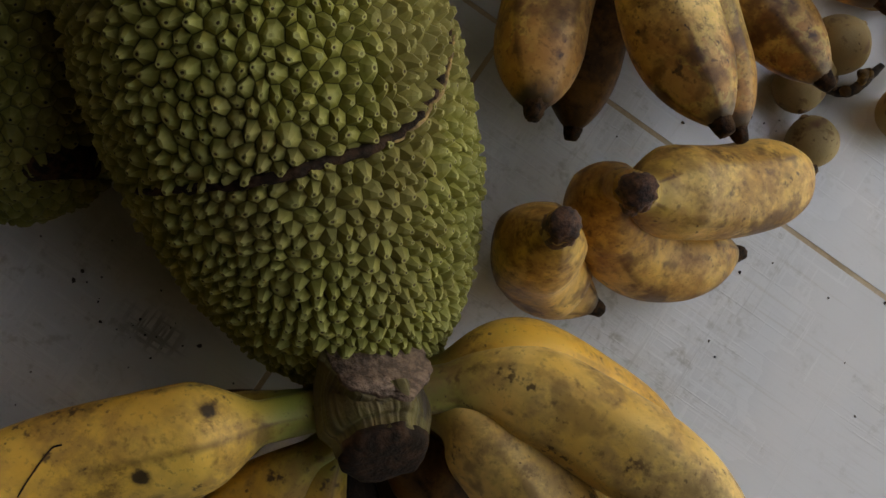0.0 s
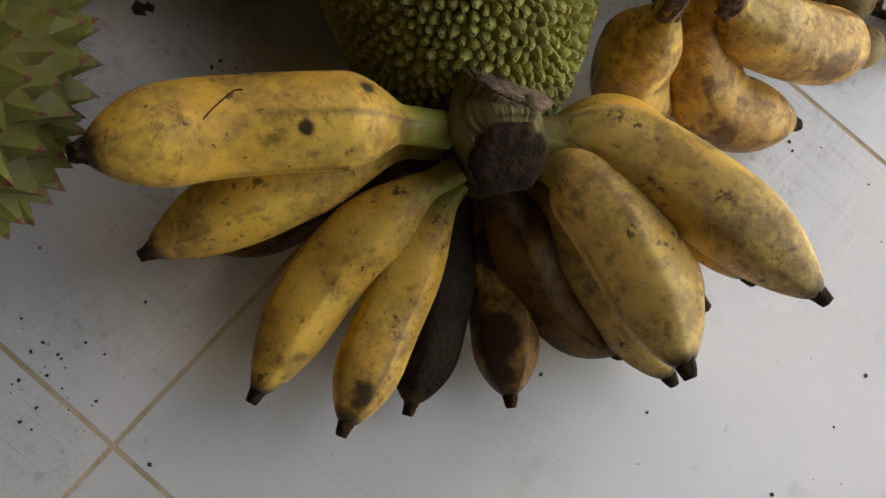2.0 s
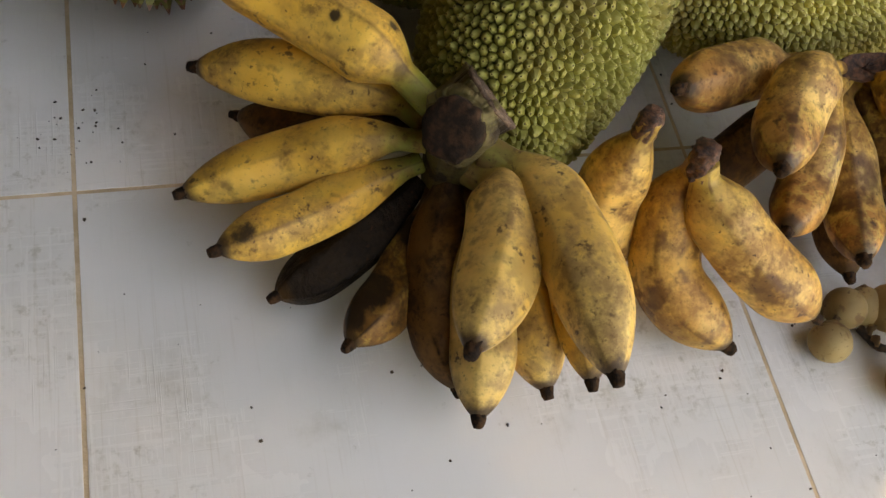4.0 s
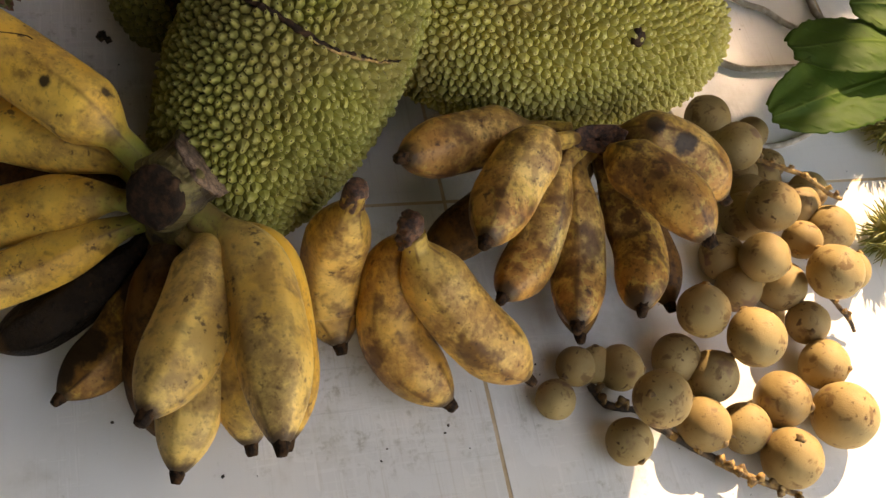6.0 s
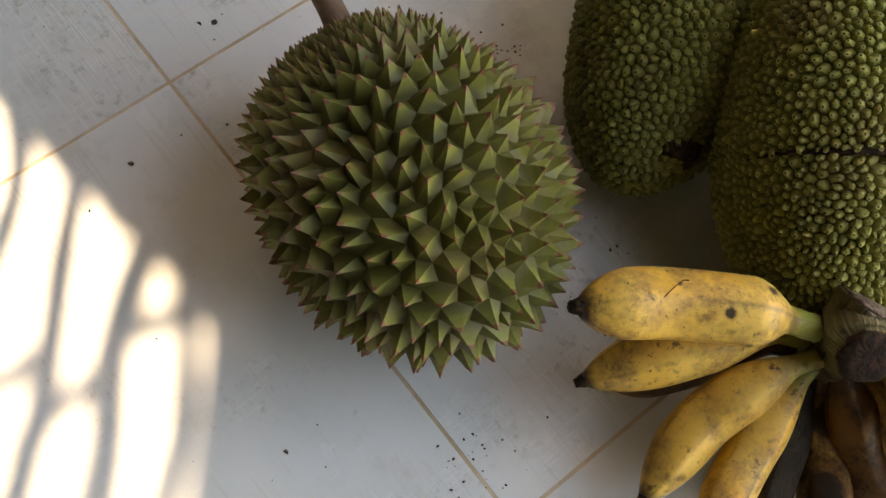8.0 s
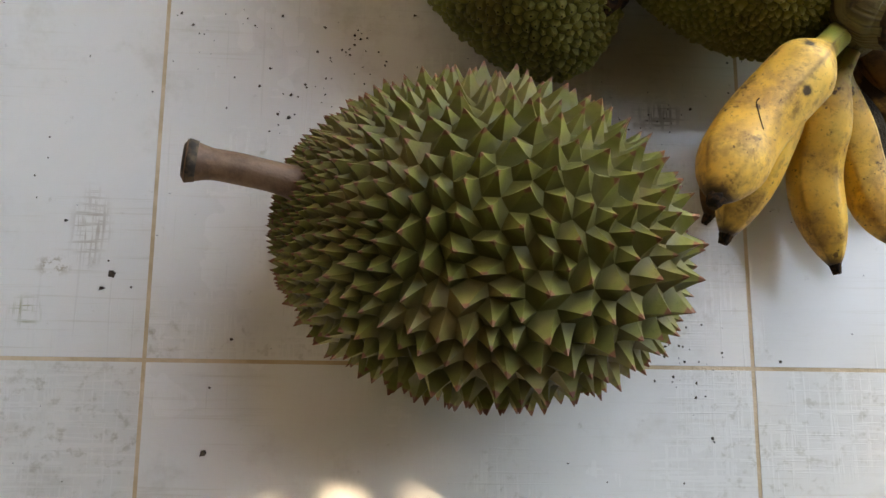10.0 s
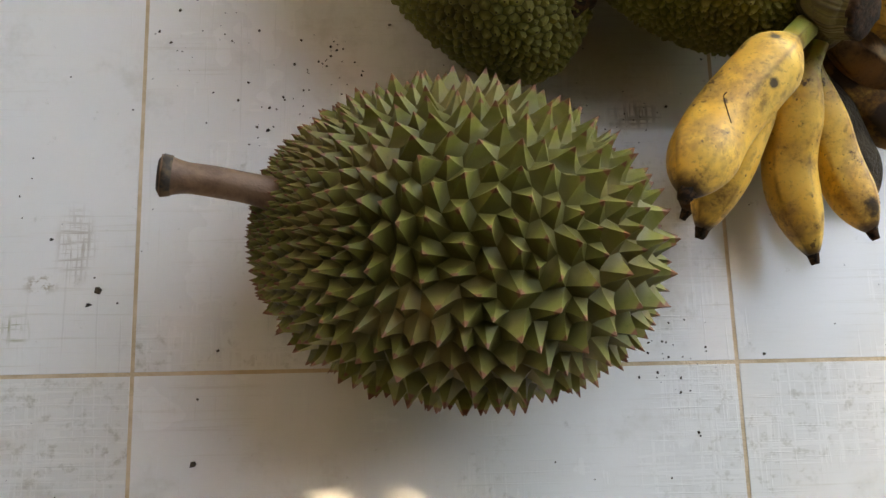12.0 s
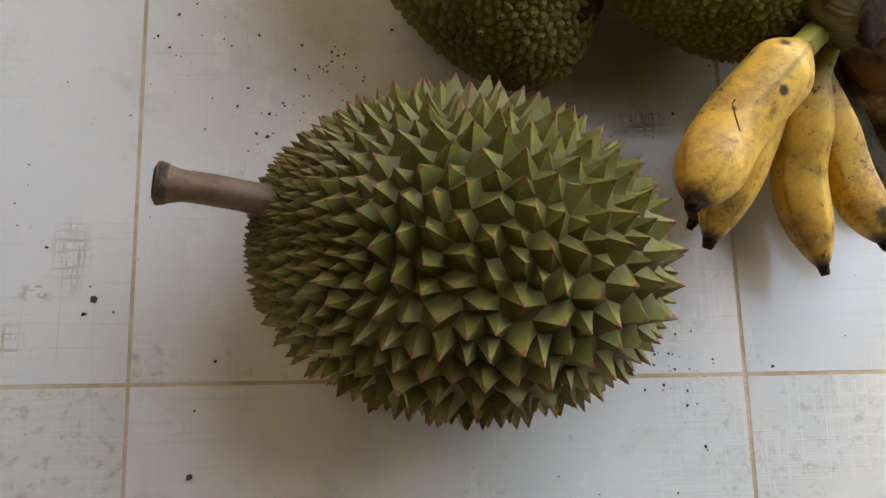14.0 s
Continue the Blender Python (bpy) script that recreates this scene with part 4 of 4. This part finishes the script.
LANGSATS += [
    (0.085, 0.609, 0.0181, 0.045), (0.096, 0.635, 0.0184), (0.069, 0.653, 0.0146, 0.036), (0.103, 0.658, 0.0199, 0.050), (0.088, 0.702, 0.0153), (0.055, 0.693, 0.0200),
    (0.047, 0.629, 0.0195, 0.049), (0.037, 0.626, 0.0188), (0.031, 0.676, 0.0177), (0.017, 0.639, 0.0160), (0.017, 0.693, 0.0157), (-0.053, 0.626, 0.0183),
    (-0.041, 0.665, 0.0135), (-0.008, 0.621, 0.0183, 0.046), (-0.010, 0.668, 0.0133), (-0.002, 0.641, 0.0139), (-0.033, 0.629, 0.0140), (0.069, 0.596, 0.0173), (0.004, 0.658, 0.0140),
]
rng = random.Random(4)
for i, (x, y, r, *zz) in enumerate(LANGSATS):
    bm = bmesh.new()
    bmesh.ops.create_icosphere(bm, subdivisions=4, radius=1.0)
    squash = rng.uniform(0.95, 1.04)
    off = Vector((i * 3.1, i * 1.7, 0))
    for w in bm.verts:
        n = 1 + 0.035 * noise.noise(w.co * 1.3 + off) + 0.010 * noise.noise(w.co * 4 + off)
        w.co = Vector((w.co.x, w.co.y, w.co.z * squash + 0.05 * max(0, w.co.z) ** 6)) * r * n
    me = bpy.data.meshes.new("langsat")
    bm.to_mesh(me)
    bm.free()
    me.polygons.foreach_set("use_smooth", [True] * len(me.polygons))
    me.materials.append(LANGSAT)
    ob = new("langsat", me)
    ob.location = (x, y, zz[0] if zz else r * 0.985)
    ob.rotation_euler = (rng.uniform(-1.6, 1.6), rng.uniform(-1.6, 1.6), rng.uniform(0, 6.2))
    tagged(ob, "round yellow-brown langsat fruit with dark freckles" + (", resting on other fruit" if zz else ", lying on the tiles"), "langsat", "heap of langsat")
    v, f, *_ = sweep([Vector((0, 0, r * squash * 0.99)), Vector((0.0003, 0, r * (squash + 0.06))), Vector((0.0006, 0.0003, r * (squash + 0.12)))], lambda u: r * (0.20 - 0.10 * u), 9, lambda a, u: 1 + 0.3 * math.cos(5 * a))
    cal = mesh_of("calyx", v, f, TWIG)
    cal.parent = ob


def twig(label, mat, nodes, knobs, seed, r=0.0022):
    t = thing("langsat_twig", label, "twig", loc=nodes[0])
    hang(tube("stem", nodes, r, r * 0.7, mat, 9, 30, 0.35, seed), t)
    path, _ = spline(nodes, knobs + 2)
    g = random.Random(seed)
    for p in path[1:-1]:
        q = p + Vector((g.uniform(-1, 1), g.uniform(-1, 1), g.uniform(0.2, 1))).normalized() * r * g.uniform(1.8, 3.0)
        hang(tube("knob", [p, p.lerp(q, 0.6), q], r * 0.6, r * 1.05, TWIG, 7, 5, 0.5, seed + p.x), t)
    return t


twig("bare dark langsat stalk among the fruit", DARK, [(0.180, 0.500, 0.012), (0.197, 0.520, 0.012), (0.213, 0.542, 0.011), (0.222, 0.556, 0.010)], 3, 2.0, 0.0032)
twig("knobbly tan langsat stalk stripped of fruit", TWIG, [(0.214, 0.541, 0.012), (0.224, 0.552, 0.016), (0.231, 0.566, 0.014), (0.240, 0.585, 0.012), (0.243, 0.596, 0.010)], 14, 5.0, 0.0026)
twig("short brown langsat stalk beside the heap", DARK, [(0.105, 0.668, 0.022), (0.116, 0.676, 0.018), (0.126, 0.686, 0.012), (0.134, 0.690, 0.008)], 5, 8.0, 0.0020)
twig("forked tan langsat stalk on top of the heap", TWIG, [(-0.004, 0.632, 0.040), (0.010, 0.650, 0.044), (0.020, 0.668, 0.046), (0.034, 0.690, 0.040), (0.038, 0.700, 0.038)], 9, 11.0, 0.0022)
twig("dark langsat stalk under the fruit", DARK, [(0.150, 0.470, 0.006), (0.165, 0.478, 0.006), (0.172, 0.500, 0.006)], 4, 14.0, 0.0030)

# ---- leafy sprig and hairy fruit at the edge ----
sprig = thing("leafy_sprig", "cut sprig with large green leaves and thin woody stems", "leaves", loc=(-0.09, 0.78, 0))


def leaf(tip, base, width, up, curl, seed):
    tip, base = Vector(tip), Vector(base)
    ax = base - tip
    length = ax.length
    ax.normalize()
    sd = ax.cross(Vector(up)).normalized()
    nr = sd.cross(ax)
    verts, vein, faces = [], [], []
    nu, nv = 44, 25
    for i in range(nu):
        u = i / (nu - 1)
        half = width / 2 * max(0.02, math.sin(math.pi * min(1, u * 0.97 + 0.03)) ** 0.52 * (1.04 - 0.15 * u))
        for j in range(nv):
            s = 2 * j / (nv - 1) - 1
            edge = 1 + 0.05 * noise.noise(Vector((u * 14, s * 2, seed))) + 0.06 * noise.noise(Vector((u * 40, s * 2, seed))) - 0.10 * smooth(0.25, 0.6, noise.noise(Vector((u * 22, s, seed + 3))))
            lift = curl * (s * s) * half + 0.010 * math.sin(u * 3.1) - 0.003 * abs(math.sin(u * 24 - abs(s) * 5)) * abs(s) * 0.35 + 0.004 * noise.noise(Vector((u * 3, s * 2, seed + 5)))
            verts.append(tip + ax * (u * length) + sd * (s * half * edge) + nr * lift)
            side = abs(((u * 6 - abs(s) * 1.3) % 1) - 0.5) * 2
            vein.append(max(1 - abs(s) * 14, smooth(0.90, 1.0, side) * 0.75))
    for i in range(nu - 1):
        for j in range(nv - 1):
            a = i * nv + j
            faces.append((a, a + 1, a + nv + 1, a + nv))
    ob = mesh_of("leaf", verts, faces, LEAF, vein=vein)
    so = ob.modifiers.new("thick", "SOLIDIFY")
    so.thickness = 0.0005
    return hang(ob, sprig)


leaf((-0.024, 0.650, 0.060), (-0.070, 0.806, 0.050), 0.072, (0.1, 0, 1), 0.15, 1.0)
leaf((-0.080, 0.682, 0.072), (-0.086, 0.830, 0.060), 0.068, (-0.15, 0, 1), -0.12, 2.0)
leaf((-0.125, 0.755, 0.075), (-0.110, 0.880, 0.060), 0.070, (0.1, 0, 1), 0.1, 3.0)
for nodes, r in (([(-0.125, 0.640, 0.004), (-0.121, 0.666, 0.004), (-0.112, 0.693, 0.004), (-0.113, 0.739, 0.005), (-0.105, 0.790, 0.02), (-0.100, 0.830, 0.05)], 0.0030),
                 ([(-0.24, 0.66, 0.003), (-0.19, 0.711, 0.004), (-0.178, 0.736, 0.004), (-0.158, 0.757, 0.005), (-0.12, 0.80, 0.02), (-0.10, 0.84, 0.05)], 0.0028),
                 ([(-0.26, 0.79, 0.003), (-0.191, 0.790, 0.004), (-0.168, 0.792, 0.005), (-0.125, 0.81, 0.02), (-0.095, 0.85, 0.05)], 0.0030),
                 ([(-0.078, 0.600, 0.004), (-0.050, 0.617, 0.004), (-0.034, 0.679, 0.004), (-0.042, 0.721, 0.004), (-0.062, 0.76, 0.012), (-0.075, 0.80, 0.045)], 0.0026)):
    hang(tube("stem", nodes, r, r, VINE, 10, 50, 0.15, r * 1000), sprig)

for c, s in (((-0.040, 0.800, 0.021), 1), ((0.062, 0.752, 0.021), 2), ((0.02, 0.815, 0.021), 3)):
    g = random.Random(s)
    fruit = thing("rambutan", "green hairy rambutan fruit on the tiles", "rambutan", "rambutans by the leaves", loc=(c[0], c[1], 0))
    bm = bmesh.new()
    bmesh.ops.create_icosphere(bm, subdivisions=3, radius=0.0165)
    for w in bm.verts:
        w.co = Vector(c) + w.co * (1 + 0.05 * noise.noise(w.co * 90))
    me = bpy.data.meshes.new("skin")
    bm.to_mesh(me)
    bm.free()
    me.materials.append(HAIR)
    hang(new("skin", me), fruit)
    verts, faces = [], []
    for i in range(260):
        d = Vector((g.gauss(0, 1), g.gauss(0, 1), g.gauss(0, 1))).normalized()
        a = d.orthogonal().normalized()
        b = d.cross(a)
        bend = Vector((g.uniform(-1, 1), g.uniform(-1, 1), g.uniform(-0.6, 0.6))) * 0.006
        o = len(verts)
        for t, rr in ((0.96, 0.0011), (1.35, 0.0007), (1.65, 0.0003)):
            p = Vector(c) + d * 0.0165 * t + bend * (t - 0.96) ** 2 * 2
            p.z = max(p.z, 0.001)
            for q in range(4):
                verts.append(p + (a * math.cos(q * math.pi / 2) + b * math.sin(q * math.pi / 2)) * rr)
        for l in (0, 4):
            for q in range(4):
                faces.append((o + l + q, o + l + (q + 1) % 4, o + l + 4 + (q + 1) % 4, o + l + 4 + q))
    hang(tagged(mesh_of("hairs", verts, faces, HAIR), kind="stuff"), fruit)

# ---- crumbs on the floor ----
def lump(verts, faces, c, r, g, flat=0.6):
    o = len(verts)
    for d in ((1, 0, 0), (0.3, 0.95, 0), (-0.8, 0.6, 0), (-0.8, -0.6, 0), (0.3, -0.95, 0)):
        s = r * g.uniform(0.5, 1.4)
        verts.append((c[0] + d[0] * s, c[1] + d[1] * s, 0.0002))
        verts.append((c[0] + d[0] * s * 0.6, c[1] + d[1] * s * 0.6, 0.0002 + r * flat * g.uniform(0.7, 1.3)))
    for j in range(5):
        q = (j + 1) % 5
        faces.append((o + 2 * j, o + 2 * q, o + 2 * q + 1, o + 2 * j + 1))
    faces.append(tuple(o + 2 * j + 1 for j in range(5)))


g = random.Random(12)
verts, faces = [], []
for i in range(520):
    x, y = g.uniform(-0.75, 0.6), g.uniform(-0.35, 0.95)
    lump(verts, faces, (x, y), g.choice((0.0004, 0.0005, 0.0006, 0.0008, 0.0012)), g)
for cx, cy, n, sp in ((-0.31, 0.20, 34, 0.028), (-0.27, 0.22, 24, 0.014), (-0.36, 0.24, 18, 0.02), (-0.05, 0.0, 22, 0.012), (-0.02, 0.006, 10, 0.04), (-0.07, 0.17, 22, 0.02), (0.14, 0.43, 10, 0.01)):
    for i in range(n):
        lump(verts, faces, (g.gauss(cx, sp), g.gauss(cy, sp)), g.choice((0.0004, 0.0006, 0.0008, 0.0011)), g)
for x, y, r in ((-0.424, 0.056, 0.0025), (-0.359, -0.058, 0.0028), (-0.315, 0.166, 0.0015), (-0.03, -0.046, 0.0014), (-0.125, -0.089, 0.0018), (-0.358, -0.017, 0.001), (0.197, 0.033, 0.0018), (-0.43, 0.046, 0.002), (-0.152, 0.172, 0.0048), (-0.148, 0.176, 0.003), (-0.126, 0.183, 0.0008), (0.167, 0.089, 0.0012), (0.164, 0.369, 0.0012), (0.169, 0.366, 0.001)):
    lump(verts, faces, (x, y), r, g)
crumbs = mesh_of("crumbs", verts, faces, CRUMB, False)
tagged(crumbs, "dark crumbs and bits of dirt scattered on tiles", "crumbs", kind="stuff")

# ---- floor tiles ----
bm = bmesh.new()
bmesh.ops.create_cube(bm, size=1.0)
for w in bm.verts:
    w.co = Vector((w.co.x * (T - 0.0016), w.co.y * (T - 0.0016), w.co.z * 0.008 - 0.004))
bmesh.ops.bevel(bm, geom=[e for e in bm.edges if all(w.co.z > -0.001 for w in e.verts)], offset=0.0006, segments=2, affect="EDGES")
tile_mesh = bpy.data.meshes.new("tile")
bm.to_mesh(tile_mesh)
bm.free()
tile_mesh.materials.append(TILE)
for i in range(-4, 5):
    for j in range(-4, 6):
        ob = new("tile", tile_mesh)
        ob.location = (i * T + T / 2, j * T + T / 2, 0.0004 * noise.noise(Vector((i * 1.7, j * 2.3, 0))))
        ob.parent = floor
